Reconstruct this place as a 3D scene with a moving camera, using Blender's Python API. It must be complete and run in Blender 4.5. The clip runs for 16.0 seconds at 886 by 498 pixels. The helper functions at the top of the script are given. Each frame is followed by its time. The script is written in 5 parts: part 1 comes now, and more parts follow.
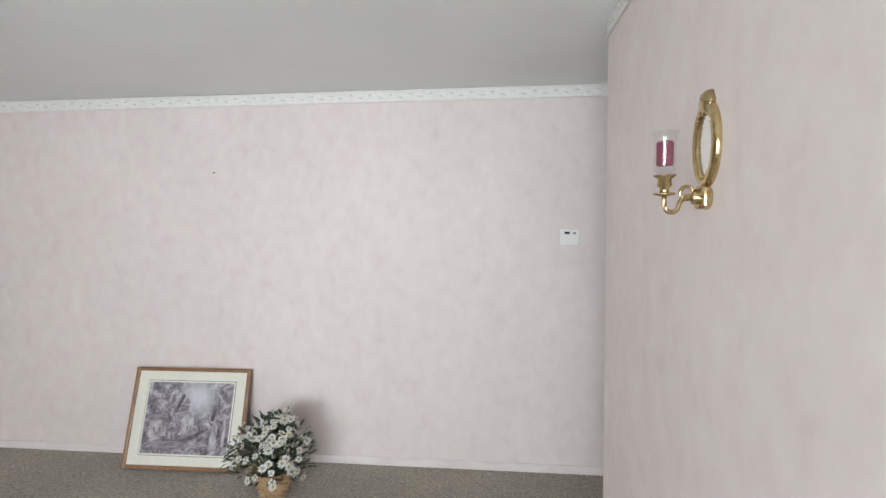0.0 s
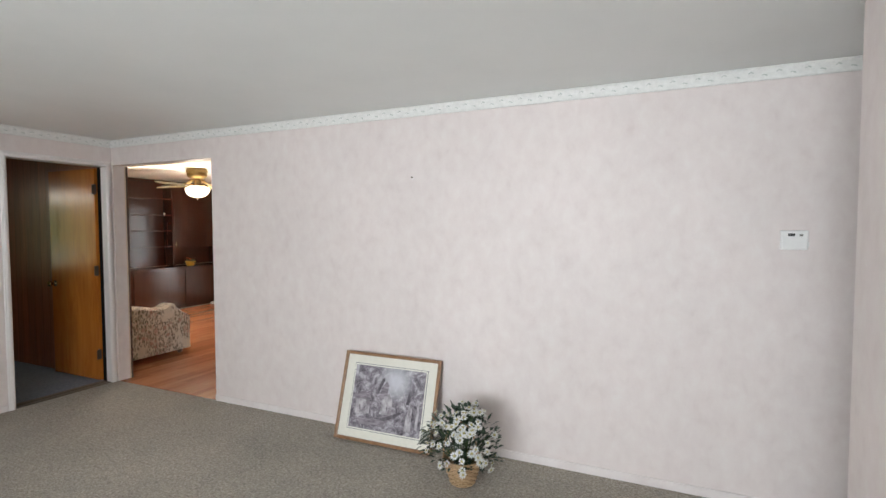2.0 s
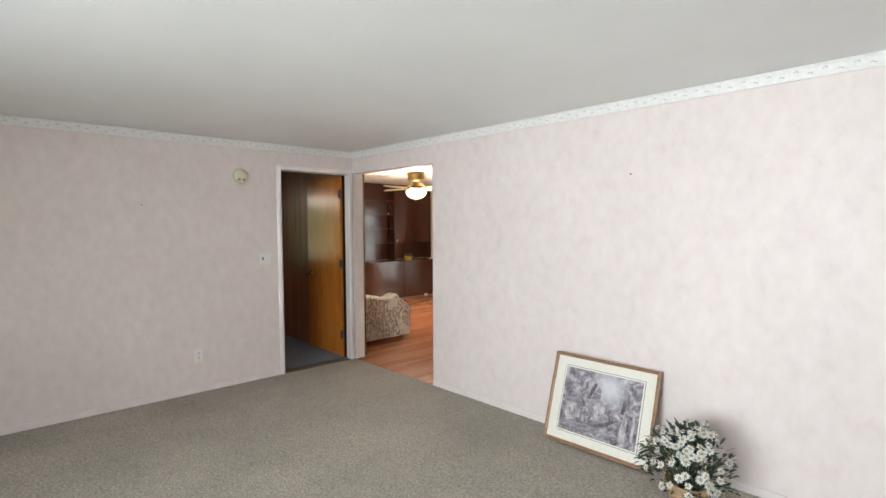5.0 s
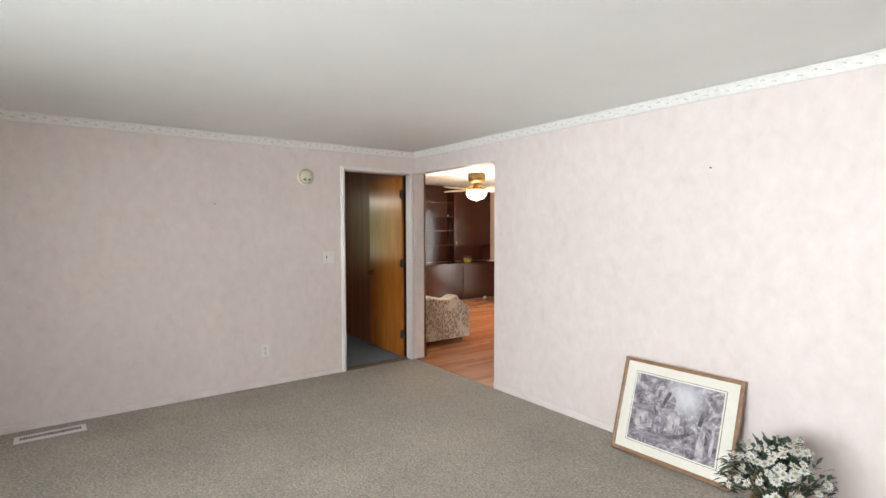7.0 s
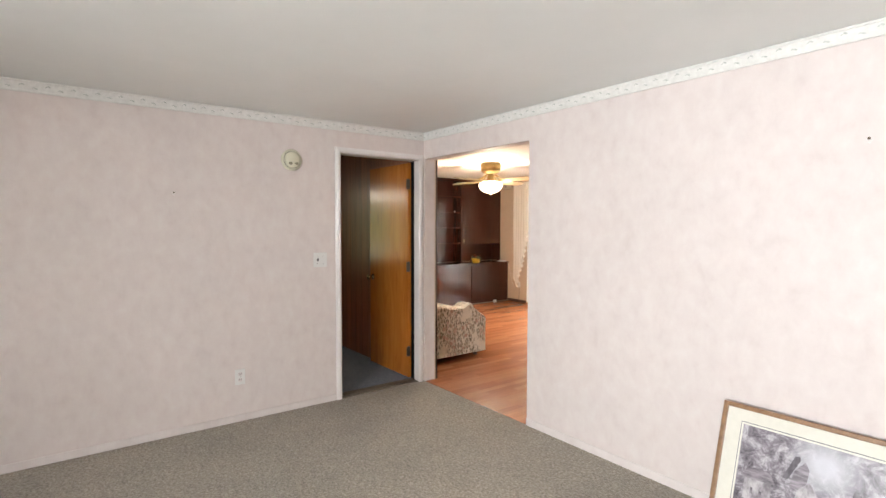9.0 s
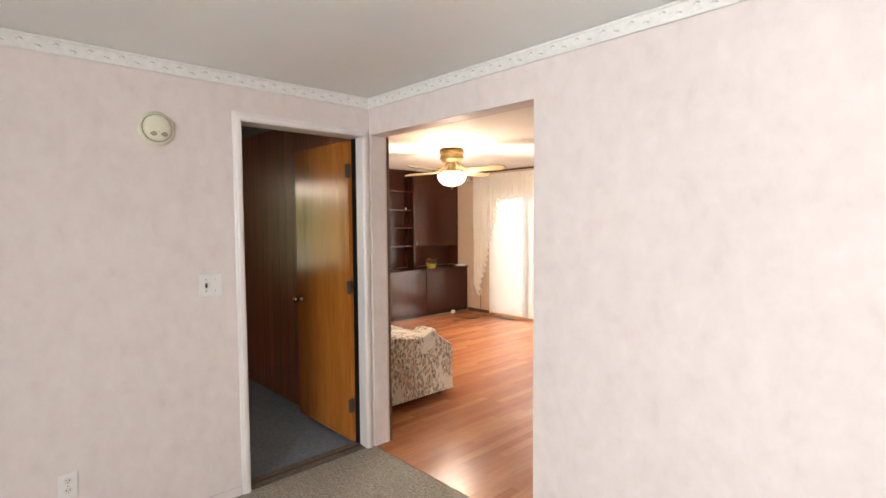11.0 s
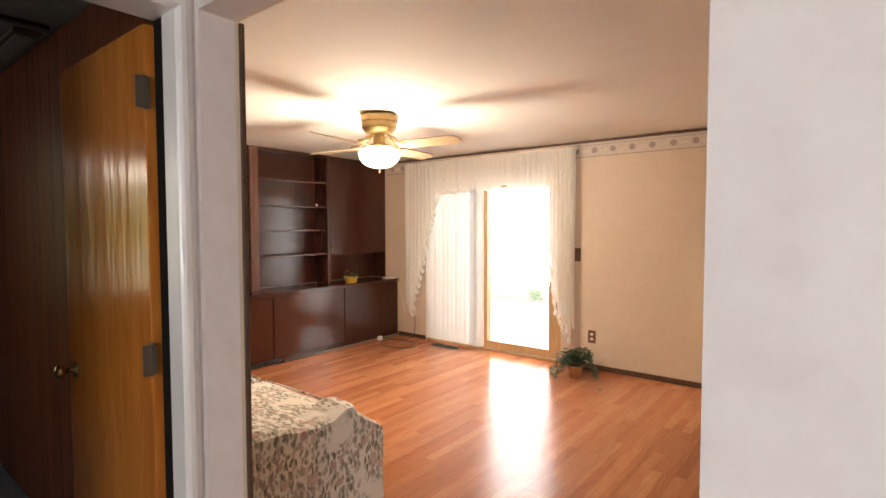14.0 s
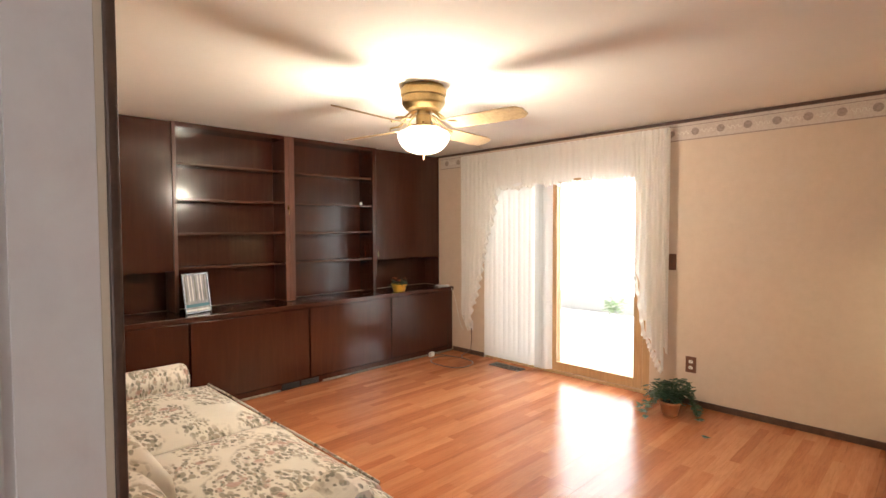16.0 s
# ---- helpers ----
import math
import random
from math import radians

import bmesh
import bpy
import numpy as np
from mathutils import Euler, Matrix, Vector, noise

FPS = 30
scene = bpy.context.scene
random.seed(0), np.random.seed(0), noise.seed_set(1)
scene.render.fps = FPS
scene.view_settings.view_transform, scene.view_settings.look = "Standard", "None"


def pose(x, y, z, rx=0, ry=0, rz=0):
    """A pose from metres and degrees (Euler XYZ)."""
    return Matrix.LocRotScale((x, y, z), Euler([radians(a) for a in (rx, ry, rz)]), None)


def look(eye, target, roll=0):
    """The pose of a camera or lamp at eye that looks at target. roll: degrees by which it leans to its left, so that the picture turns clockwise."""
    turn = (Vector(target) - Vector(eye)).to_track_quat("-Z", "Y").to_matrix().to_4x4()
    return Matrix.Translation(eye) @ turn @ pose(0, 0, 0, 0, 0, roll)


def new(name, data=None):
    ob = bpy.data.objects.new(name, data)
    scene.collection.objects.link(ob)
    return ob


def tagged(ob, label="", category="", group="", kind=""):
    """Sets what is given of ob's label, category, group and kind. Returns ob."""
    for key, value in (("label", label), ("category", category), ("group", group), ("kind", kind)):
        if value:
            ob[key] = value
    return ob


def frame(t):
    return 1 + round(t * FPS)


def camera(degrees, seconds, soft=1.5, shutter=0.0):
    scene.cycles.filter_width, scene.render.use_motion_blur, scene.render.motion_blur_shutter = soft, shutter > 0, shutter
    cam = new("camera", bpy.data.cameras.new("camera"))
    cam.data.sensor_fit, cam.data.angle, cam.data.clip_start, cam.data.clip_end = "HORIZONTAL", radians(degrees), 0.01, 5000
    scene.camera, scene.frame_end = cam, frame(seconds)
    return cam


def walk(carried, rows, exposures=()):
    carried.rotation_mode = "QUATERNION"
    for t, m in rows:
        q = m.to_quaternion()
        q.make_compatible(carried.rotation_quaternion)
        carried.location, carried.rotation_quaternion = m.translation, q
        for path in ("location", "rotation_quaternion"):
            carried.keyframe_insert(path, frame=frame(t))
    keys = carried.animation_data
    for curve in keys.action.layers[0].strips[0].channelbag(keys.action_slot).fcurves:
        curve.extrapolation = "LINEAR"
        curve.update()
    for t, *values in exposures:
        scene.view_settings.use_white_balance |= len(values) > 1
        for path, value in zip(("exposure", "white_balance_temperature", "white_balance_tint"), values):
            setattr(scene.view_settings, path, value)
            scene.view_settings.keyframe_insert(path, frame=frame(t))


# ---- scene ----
cam = camera(82.3, 16.0)
PATH = [
    (0, (0.177, 0.265, 1.472), (-0.027, 2.252, 1.387), -0.1),
    (0.5, (0.144, 0.261, 1.478), (-0.196, 2.23, 1.389), -0.1),
    (1, (0.12, 0.257, 1.479), (-0.39, 2.188, 1.391), -0.0),
    (1.5, (0.099, 0.243, 1.49), (-0.586, 2.12, 1.395), -0.1),
    (2, (0.072, 0.231, 1.488), (-0.765, 2.045, 1.396), -0.1),
    (2.5, (0.065, 0.23, 1.497), (-0.916, 1.97, 1.399), -0.3),
    (3, (0.052, 0.218, 1.49), (-1.057, 1.88, 1.396), -0.3),
    (3.5, (0.034, 0.199, 1.501), (-1.182, 1.784, 1.402), -0.2),
    (4, (0.011, 0.195, 1.503), (-1.297, 1.705, 1.402), -0.3),
    (4.5, (0.002, 0.174, 1.521), (-1.383, 1.613, 1.414), -0.4),
    (5, (-0.011, 0.18, 1.508), (-1.469, 1.545, 1.407), -0.3),
    (7.5, (-0.149, 0.218, 1.46), (-1.764, 1.394, 1.37), -0.1),
    (8, (-0.359, 0.337, 1.456), (-1.978, 1.508, 1.357), -0.1),
    (8.2, (-0.472, 0.391, 1.451), (-2.086, 1.569, 1.354), -0.0),
    (10.3, (-1.688, 1.084, 1.485), (-3.209, 2.379, 1.379), -0.5),
    (10.5, (-1.792, 1.164, 1.491), (-3.285, 2.49, 1.385), -0.5),
    (11, (-2.041, 1.372, 1.496), (-3.5, 2.736, 1.389), -0.4),
    (11.5, (-2.294, 1.565, 1.506), (-3.708, 2.974, 1.397), -0.1),
    (12, (-2.545, 1.761, 1.494), (-3.91, 3.218, 1.384), 0.1),
    (12.5, (-2.801, 1.959, 1.468), (-4.116, 3.462, 1.37), -0.2),
    (13, (-3.013, 2.167, 1.458), (-4.263, 3.726, 1.361), -0.2),
    (13.5, (-3.184, 2.377, 1.453), (-4.421, 3.946, 1.361), -0.1),
    (14, (-3.344, 2.589, 1.452), (-4.583, 4.157, 1.362), -0.1),
    (14.5, (-3.476, 2.797, 1.451), (-4.754, 4.332, 1.362), -0.1),
    (15, (-3.615, 2.946, 1.432), (-4.946, 4.437, 1.35), -0.2),
    (15.5, (-3.728, 3.1, 1.427), (-5.094, 4.559, 1.346), -0.2),
    (16, (-3.84, 3.233, 1.438), (-5.26, 4.639, 1.358), -0.2),
]
walk(cam, [(t, look(eye, target, roll)) for t, eye, target, roll in PATH], [(0, -0.47, 6600, 11), (3.5, -0.29, 6600, 11), (5, -0.10, 6650, 10), (7.5, 0.09, 6800, 12), (11, 0.27, 7050, 15), (12.5, 0.12, 7050, 15), (13.5, 0.03, 7000, 15), (14.5, -0.03, 6850, 14), (16, -0.13, 6620, 12)])

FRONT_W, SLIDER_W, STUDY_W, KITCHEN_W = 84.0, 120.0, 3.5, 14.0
GLOBE_E, DAY_E, GREEN_E, TUBE_E, BULB_W = 8.0, 9.5, 2.0, 6.0, 103.0


# ---------------- world and light ----------------
world = bpy.data.worlds.new("sky")
scene.world = world
world.use_nodes = True
wn = world.node_tree
sky = wn.nodes.new("ShaderNodeTexSky")
sky.sky_type = "NISHITA"
sky.sun_disc = False
sky.sun_elevation = radians(75)
sky.sun_rotation = radians(270)
wn.nodes["Background"].inputs[1].default_value = 0.12
wn.links.new(sky.outputs[0], wn.nodes["Background"].inputs[0])


def area_lamp(name, m, w, h, power, colour):
    data = bpy.data.lights.new(name, "AREA")
    data.shape, data.size, data.size_y, data.energy, data.color = "RECTANGLE", w, h, power, colour
    ob = new(name, data)
    ob.matrix_world = m
    return ob


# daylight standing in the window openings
front = area_lamp("front_window_daylight", look((-0.9, -2.08, 1.35), (-0.9, 3.0, 1.25)), 2.4, 1.2, FRONT_W, (0.81, 0.915, 1.0))
front.data.spread = radians(120)
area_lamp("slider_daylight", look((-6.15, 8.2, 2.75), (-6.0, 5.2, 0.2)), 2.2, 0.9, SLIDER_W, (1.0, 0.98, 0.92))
area_lamp("study_window_daylight", look((-8.21, 1.52, 1.93), (-6.4, 1.6, 0.6)), 1.05, 0.12, STUDY_W, (1.0, 0.88, 0.74))
area_lamp("under_cabinet_lamp", pose(-3.40, 7.00, 1.352, 0, 0, 0), 0.07, 0.80, KITCHEN_W, (1.0, 0.91, 0.64))

bulb = bpy.data.lights.new("fan_bulb", "POINT")
bulb.energy, bulb.shadow_soft_size, bulb.color = BULB_W, 0.10, (1.0, 0.88, 0.71)
new("fan_bulb", bulb).location = (-6.155, 5.362, 1.895)
sun = bpy.data.lights.new("sun", "SUN")
sun.energy, sun.angle, sun.color = 4.5, radians(0.5), (1.0, 0.96, 0.90)
new("sun", sun).matrix_world = look((0, 0, 0), (0.27, 0.02, -1.0))

# ---------------- materials ----------------


def material(name, base, rough=0.6, metal=0.0, coat=0.0, spec=0.5):
    m = bpy.data.materials.new(name)
    m.use_nodes = True
    b = m.node_tree.nodes["Principled BSDF"]
    b.inputs["Base Color"].default_value = (*base, 1)
    b.inputs["Roughness"].default_value = rough
    b.inputs["Metallic"].default_value = metal
    b.inputs["Coat Weight"].default_value = coat
    b.inputs["Coat Roughness"].default_value = 0.12
    b.inputs["Specular IOR Level"].default_value = spec
    return m


def nodes_of(m):
    return m.node_tree, m.node_tree.nodes["Principled BSDF"]


def coords(nt, scale=(1, 1, 1), rand=False):
    tc = nt.nodes.new("ShaderNodeTexCoord")
    mp = nt.nodes.new("ShaderNodeMapping")
    mp.inputs["Scale"].default_value = scale
    nt.links.new(tc.outputs["Object"], mp.inputs["Vector"])
    if rand:
        oi = nt.nodes.new("ShaderNodeObjectInfo")
        mul = nt.nodes.new("ShaderNodeMath")
        mul.operation = "MULTIPLY"
        mul.inputs[1].default_value = 37.0
        nt.links.new(oi.outputs["Random"], mul.inputs[0])
        nt.links.new(mul.outputs[0], mp.inputs["Location"])
    return mp.outputs[0]


def noise_tex(nt, vec, scale, detail=4.0, rough=0.55, distort=0.0):
    n = nt.nodes.new("ShaderNodeTexNoise")
    n.inputs["Scale"].default_value = scale
    n.inputs["Detail"].default_value = detail
    n.inputs["Roughness"].default_value = rough
    n.inputs["Distortion"].default_value = distort
    nt.links.new(vec, n.inputs["Vector"])
    return n.outputs["Fac"]


def ramp(nt, fac, stops):
    r = nt.nodes.new("ShaderNodeValToRGB")
    el = r.color_ramp.elements
    while len(el) < len(stops):
        el.new(0.5)
    for e, (p, c) in zip(el, stops):
        e.position, e.color = p, (*c, 1)
    nt.links.new(fac, r.inputs[0])
    return r.outputs[0]


def mixed(nt, fac, a, b, mode="MIX"):
    mx = nt.nodes.new("ShaderNodeMix")
    mx.data_type, mx.blend_type = "RGBA", mode
    for i, v in ((0, fac), (6, a), (7, b)):
        if isinstance(v, (int, float)):
            mx.inputs[i].default_value = v
        elif isinstance(v, tuple):
            mx.inputs[i].default_value = (*v, 1)
        else:
            nt.links.new(v, mx.inputs[i])
    return mx.outputs[2]


def bump(nt, b, fac, strength, dist=0.002):
    bp = nt.nodes.new("ShaderNodeBump")
    bp.inputs["Strength"].default_value = strength
    bp.inputs["Distance"].default_value = dist
    nt.links.new(fac, bp.inputs["Height"])
    nt.links.new(bp.outputs[0], b.inputs["Normal"])


def mottled(name, stops, scale, stretch=(1, 1, 1), rough=0.6, fine=None, bumps=(0, 0.002), metal=0.0, coat=0.0, spec=0.5, rand=False, detail=5.0, distort=0.0, second=None):
    """A surface whose colour runs through stops by a noise, with a finer noise for the relief and a slow one for stains."""
    m = material(name, stops[0][1], rough, metal, coat, spec)
    nt, b = nodes_of(m)
    v = coords(nt, stretch, rand)
    col = ramp(nt, noise_tex(nt, v, scale, detail, 0.6, distort), stops)
    if second:
        sc, amount = second
        slow = ramp(nt, noise_tex(nt, v, sc, 3.0), [(0.3, (1 - amount,) * 3), (0.7, (1.0, 1.0, 1.0))])
        col = mixed(nt, 1.0, col, slow, "MULTIPLY")
    nt.links.new(col, b.inputs["Base Color"])
    if fine:
        bump(nt, b, noise_tex(nt, v, fine, 3.0), *bumps)
    return m


WALLPAPER = mottled("pink_wallpaper", [(0.24, (0.690, 0.602, 0.578)), (0.42, (0.732, 0.650, 0.625)), (0.58, (0.757, 0.680, 0.653)), (0.78, (0.780, 0.722, 0.692))], 14.0, (1, 1, 0.75), 0.5, 60.0, (0.12, 0.002), spec=0.25, second=(1.7, 0.06), detail=7.0, distort=0.2)
DEN_PAPER = mottled("tan_wallpaper", [(0.3, (0.63, 0.50, 0.375)), (0.6, (0.655, 0.525, 0.40)), (0.8, (0.67, 0.54, 0.415))], 18.0, (1, 1, 1), 0.6, 220.0, (0.15, 0.001), second=(1.5, 0.05))
CEILING = mottled("matt_ceiling_paint", [(0.35, (0.84, 0.853, 0.838)), (0.65, (0.865, 0.878, 0.863))], 2.0, (1, 1, 1), 0.85, 90.0, (0.1, 0.002))
DEN_CEILING = mottled("cream_ceiling_paint", [(0.35, (0.79, 0.77, 0.72)), (0.65, (0.82, 0.80, 0.75))], 2.0, (1, 1, 1), 0.8, 90.0, (0.1, 0.002))
# dimness of the unlit study is put into this ceiling colour
DARK_CEILING = mottled("dim_ceiling_shade", [(0.35, (0.19, 0.195, 0.225)), (0.65, (0.23, 0.235, 0.27))], 14.0, (1, 1, 1), 0.85, 120.0, (0.2, 0.002))
WHITE_TRIM = mottled("white_gloss_paint", [(0.3, (0.72, 0.68, 0.66)), (0.6, (0.80, 0.765, 0.75))], 6.0, (1, 1, 0.3), 0.3, 60.0, (0.05, 0.001), spec=0.5)
BASE_TRIM = mottled("pinkish_white_baseboard_paint", [(0.3, (0.68, 0.61, 0.59)), (0.65, (0.78, 0.72, 0.70))], 6.0, (1, 1, 1), 0.4, 60.0, (0.05, 0.001))
BORDER_WHITE = mottled("white_embossed_border", [(0.3, (0.70, 0.69, 0.66)), (0.65, (0.80, 0.79, 0.76))], 40.0, (1, 1, 1), 0.5, 150.0, (0.2, 0.002))
MOTIF = mottled("grey_green_print", [(0.3, (0.42, 0.45, 0.41)), (0.7, (0.58, 0.59, 0.56))], 60.0)
DARK_WOOD = mottled("dark_mahogany_veneer", [(0.2, (0.044, 0.0118, 0.0066)), (0.5, (0.054, 0.0150, 0.0082)), (0.8, (0.068, 0.0200, 0.0108))], 2.6, (6, 6, 0.45), 0.155, 60.0, (0.03, 0.001), spec=0.55, coat=0.0, distort=1.4, second=(0.35, 0.2))
DARK_TRIM = mottled("dark_brown_trim", [(0.3, (0.060, 0.031, 0.021)), (0.7, (0.115, 0.060, 0.040))], 20.0, (1, 1, 1), 0.4, 60.0, (0.05, 0.001))
REDDISH = mottled("reddish_mahogany", [(0.3, (0.085, 0.030, 0.018)), (0.7, (0.14, 0.052, 0.03))], 9.0, (6, 6, 0.5), 0.35, 60.0, (0.04, 0.001), coat=0.2)
SHELF_WOOD = mottled("dark_shelf_edge", [(0.3, (0.050, 0.016, 0.010)), (0.7, (0.085, 0.029, 0.017))], 9.0, (6, 0.5, 6), 0.2, 60.0, (0.04, 0.001), spec=0.45)
PANEL = mottled("brown_wall_panelling", [(0.25, (0.19, 0.056, 0.027)), (0.5, (0.32, 0.098, 0.047)), (0.8, (0.45, 0.158, 0.078))], 5.0, (6, 6, 0.30), 0.34, 60.0, (0.06, 0.001), spec=0.45, rand=True, distort=1.0, second=(0.5, 0.40))
DOOR_WOOD = mottled("varnished_honey_door", [(0.25, (0.42, 0.120, 0.018)), (0.5, (0.53, 0.172, 0.028)), (0.78, (0.60, 0.215, 0.040))], 3.0, (4, 4, 0.5), 0.19, 2.6, (0.30, 0.016), coat=0.0, spec=0.5, distort=1.6, second=(1.0, 0.15))
OAK = mottled("honey_oak", [(0.3, (0.44, 0.27, 0.12)), (0.7, (0.56, 0.36, 0.18))], 6.0, (8, 8, 0.6), 0.35, 60.0, (0.05, 0.001), distort=0.8)
BRASS = mottled("polished_brass", [(0.35, (0.44, 0.32, 0.15)), (0.7, (0.66, 0.53, 0.30))], 60.0, (1, 1, 1), 0.17, 90.0, (0.12, 0.001), metal=1.0)
ANTIQUE_BRASS = mottled("antique_brass", [(0.3, (0.36, 0.25, 0.11)), (0.7, (0.55, 0.40, 0.19))], 12.0, (1, 1, 1), 0.28, 40.0, (0.05, 0.001), metal=1.0)
STEEL = material("aged_nickel", (0.15, 0.12, 0.09), 0.45, 1.0)
BLACK = mottled("black_plastic", [(0.3, (0.012, 0.012, 0.012)), (0.7, (0.02, 0.02, 0.02))], 30.0, rough=0.45)
# matt black that paints the shade between door leaf and jamb
GAP_SHADE = material("painted_gap_shade", (0.012, 0.010, 0.009), 0.9, spec=0.1)
WHITE_PLASTIC = mottled("white_plastic", [(0.3, (0.74, 0.73, 0.71)), (0.7, (0.79, 0.78, 0.76))], 20.0, rough=0.35)
YELLOWED = mottled("yellowed_plastic", [(0.3, (0.67, 0.65, 0.50)), (0.7, (0.72, 0.70, 0.56))], 20.0, rough=0.4)
GREY_SLOT = material("grey_shadowed_plastic", (0.17, 0.165, 0.14), 0.6)
# the alarm's yellowed plastic, darkened to paint shade in its recesses
ALARM_SHADE = material("shadowed_yellow_plastic", (0.30, 0.28, 0.20), 0.6)
BROWN_PLATE = mottled("brown_bakelite", [(0.3, (0.13, 0.050, 0.026)), (0.7, (0.17, 0.068, 0.036))], 20.0, rough=0.35)
WAX = material("dusty_rose_wax", (0.20, 0.042, 0.065), 0.6)
nodes_of(WAX)[1].inputs["Subsurface Weight"].default_value = 0.15
MIRROR = material("mirror_glass", (0.86, 0.88, 0.87), 0.02, 1.0)
MAT_BOARD = mottled("cream_mat_board", [(0.3, (0.71, 0.69, 0.61)), (0.7, (0.76, 0.74, 0.66))], 30.0, rough=0.8)
MAT_LINE = material("dark_blue_grey_rule", (0.08, 0.09, 0.11), 0.7)
FRAME_WOOD = mottled("brown_frame_wood", [(0.3, (0.20, 0.10, 0.05)), (0.7, (0.33, 0.18, 0.09))], 30.0, (1, 1, 1), 0.35, 60.0, (0.05, 0.001), coat=0.2)
WICKER = mottled("woven_wicker", [(0.3, (0.28, 0.17, 0.085)), (0.7, (0.50, 0.34, 0.19))], 60.0, rough=0.6, fine=120.0, bumps=(0.3, 0.003))
PETAL = material("white_petal", (0.60, 0.60, 0.58), 0.6)
POLLEN = material("yellow_flower_centre", (0.40, 0.36, 0.16), 0.8)
LEAF = mottled("silk_leaf_green", [(0.3, (0.022, 0.040, 0.026)), (0.7, (0.065, 0.092, 0.060))], 30.0, rough=0.5)
IVY = mottled("ivy_green", [(0.3, (0.020, 0.050, 0.022)), (0.55, (0.05, 0.095, 0.048)), (0.8, (0.20, 0.26, 0.17))], 26.0, rough=0.4)
# leaf green lightened, with the outdoor glare painted into its colour
GLARE_LEAF = mottled("glare_paled_leaf", [(0.3, (0.30, 0.42, 0.26)), (0.7, (0.44, 0.56, 0.38))], 20.0, rough=0.6)
STEM = material("green_stem", (0.05, 0.08, 0.03), 0.6)
TERRACOTTA = mottled("orange_clay", [(0.3, (0.42, 0.17, 0.07)), (0.7, (0.55, 0.25, 0.11))], 20.0, rough=0.6)
YELLOW_POT = material("yellow_glazed_pot", (0.70, 0.46, 0.07), 0.35)
ORANGE_PETAL = material("orange_petal", (0.65, 0.12, 0.02), 0.6)
CONCRETE = mottled("pale_patio_concrete", [(0.3, (0.55, 0.54, 0.52)), (0.7, (0.66, 0.65, 0.63))], 5.0, rough=0.9)
STUCCO = mottled("white_stucco", [(0.3, (0.76, 0.76, 0.74)), (0.7, (0.82, 0.82, 0.80))], 30.0, rough=0.9)
SOIL = material("dark_potting_soil", (0.03, 0.02, 0.015), 0.95)
STRAP = mottled("worn_threshold_strip", [(0.3, (0.10, 0.08, 0.065)), (0.7, (0.20, 0.17, 0.14))], 40.0, rough=0.5, fine=60.0, bumps=(0.2, 0.002))


def glass_material(name, tint=(1, 1, 1)):
    m = material(name, tint, 0.0)
    b = nodes_of(m)[1]
    b.inputs["Transmission Weight"].default_value = 1.0
    b.inputs["IOR"].default_value = 1.45
    return m


GLASS = glass_material("clear_glass")


def thin_glass(name):
    m = bpy.data.materials.new(name)
    m.use_nodes = True
    nt = m.node_tree
    nt.nodes.remove(nt.nodes["Principled BSDF"])
    c, g, mx = nt.nodes.new("ShaderNodeBsdfTransparent"), nt.nodes.new("ShaderNodeBsdfGlossy"), nt.nodes.new("ShaderNodeMixShader")
    c.inputs[0].default_value = (0.97, 0.97, 0.97, 1)
    g.inputs["Roughness"].default_value = 0.03
    mx.inputs[0].default_value = 0.07
    for s, k in ((c, 1), (g, 2)):
        nt.links.new(s.outputs[0], mx.inputs[k])
    nt.links.new(mx.outputs[0], nt.nodes["Material Output"].inputs[0])
    return m


THIN_GLASS = thin_glass("thin_clear_glass")


def sheer_material(name, colour, clear, through_share=0.5):
    """Thin cloth: part see-through, part glowing with the light behind it."""
    m = bpy.data.materials.new(name)
    m.use_nodes = True
    nt = m.node_tree
    nt.nodes.remove(nt.nodes["Principled BSDF"])
    d, t, c = (nt.nodes.new("ShaderNodeBsdf" + k) for k in ("Diffuse", "Translucent", "Transparent"))
    d.inputs[0].default_value = t.inputs[0].default_value = (*colour, 1)
    a, bmx = nt.nodes.new("ShaderNodeMixShader"), nt.nodes.new("ShaderNodeMixShader")
    weave = ramp(nt, noise_tex(nt, coords(nt, (1, 1, 0.15)), 70.0, 2.0), [(0.3, (clear * 0.85,) * 3), (0.7, (clear * 1.15,) * 3)])
    a.inputs[0].default_value = through_share
    for s, k, i in ((d, a, 1), (t, a, 2), (a, bmx, 1), (c, bmx, 2)):
        nt.links.new(s.outputs[0], k.inputs[i])
    nt.links.new(weave, bmx.inputs[0])
    nt.links.new(bmx.outputs[0], nt.nodes["Material Output"].inputs[0])
    return m


SHEER = sheer_material("cream_sheer_fabric", (0.95, 0.93, 0.88), 0.11)
BLIND = sheer_material("white_vinyl_slat", (0.86, 0.87, 0.86), 0.0, 0.075)


def glow_material(name, colour, strength):
    m = bpy.data.materials.new(name)
    m.use_nodes = True
    nt = m.node_tree
    nt.nodes.remove(nt.nodes["Principled BSDF"])
    e = nt.nodes.new("ShaderNodeEmission")
    e.inputs[0].default_value, e.inputs[1].default_value = (*colour, 1), strength
    nt.links.new(e.outputs[0], nt.nodes["Material Output"].inputs[0])
    return m


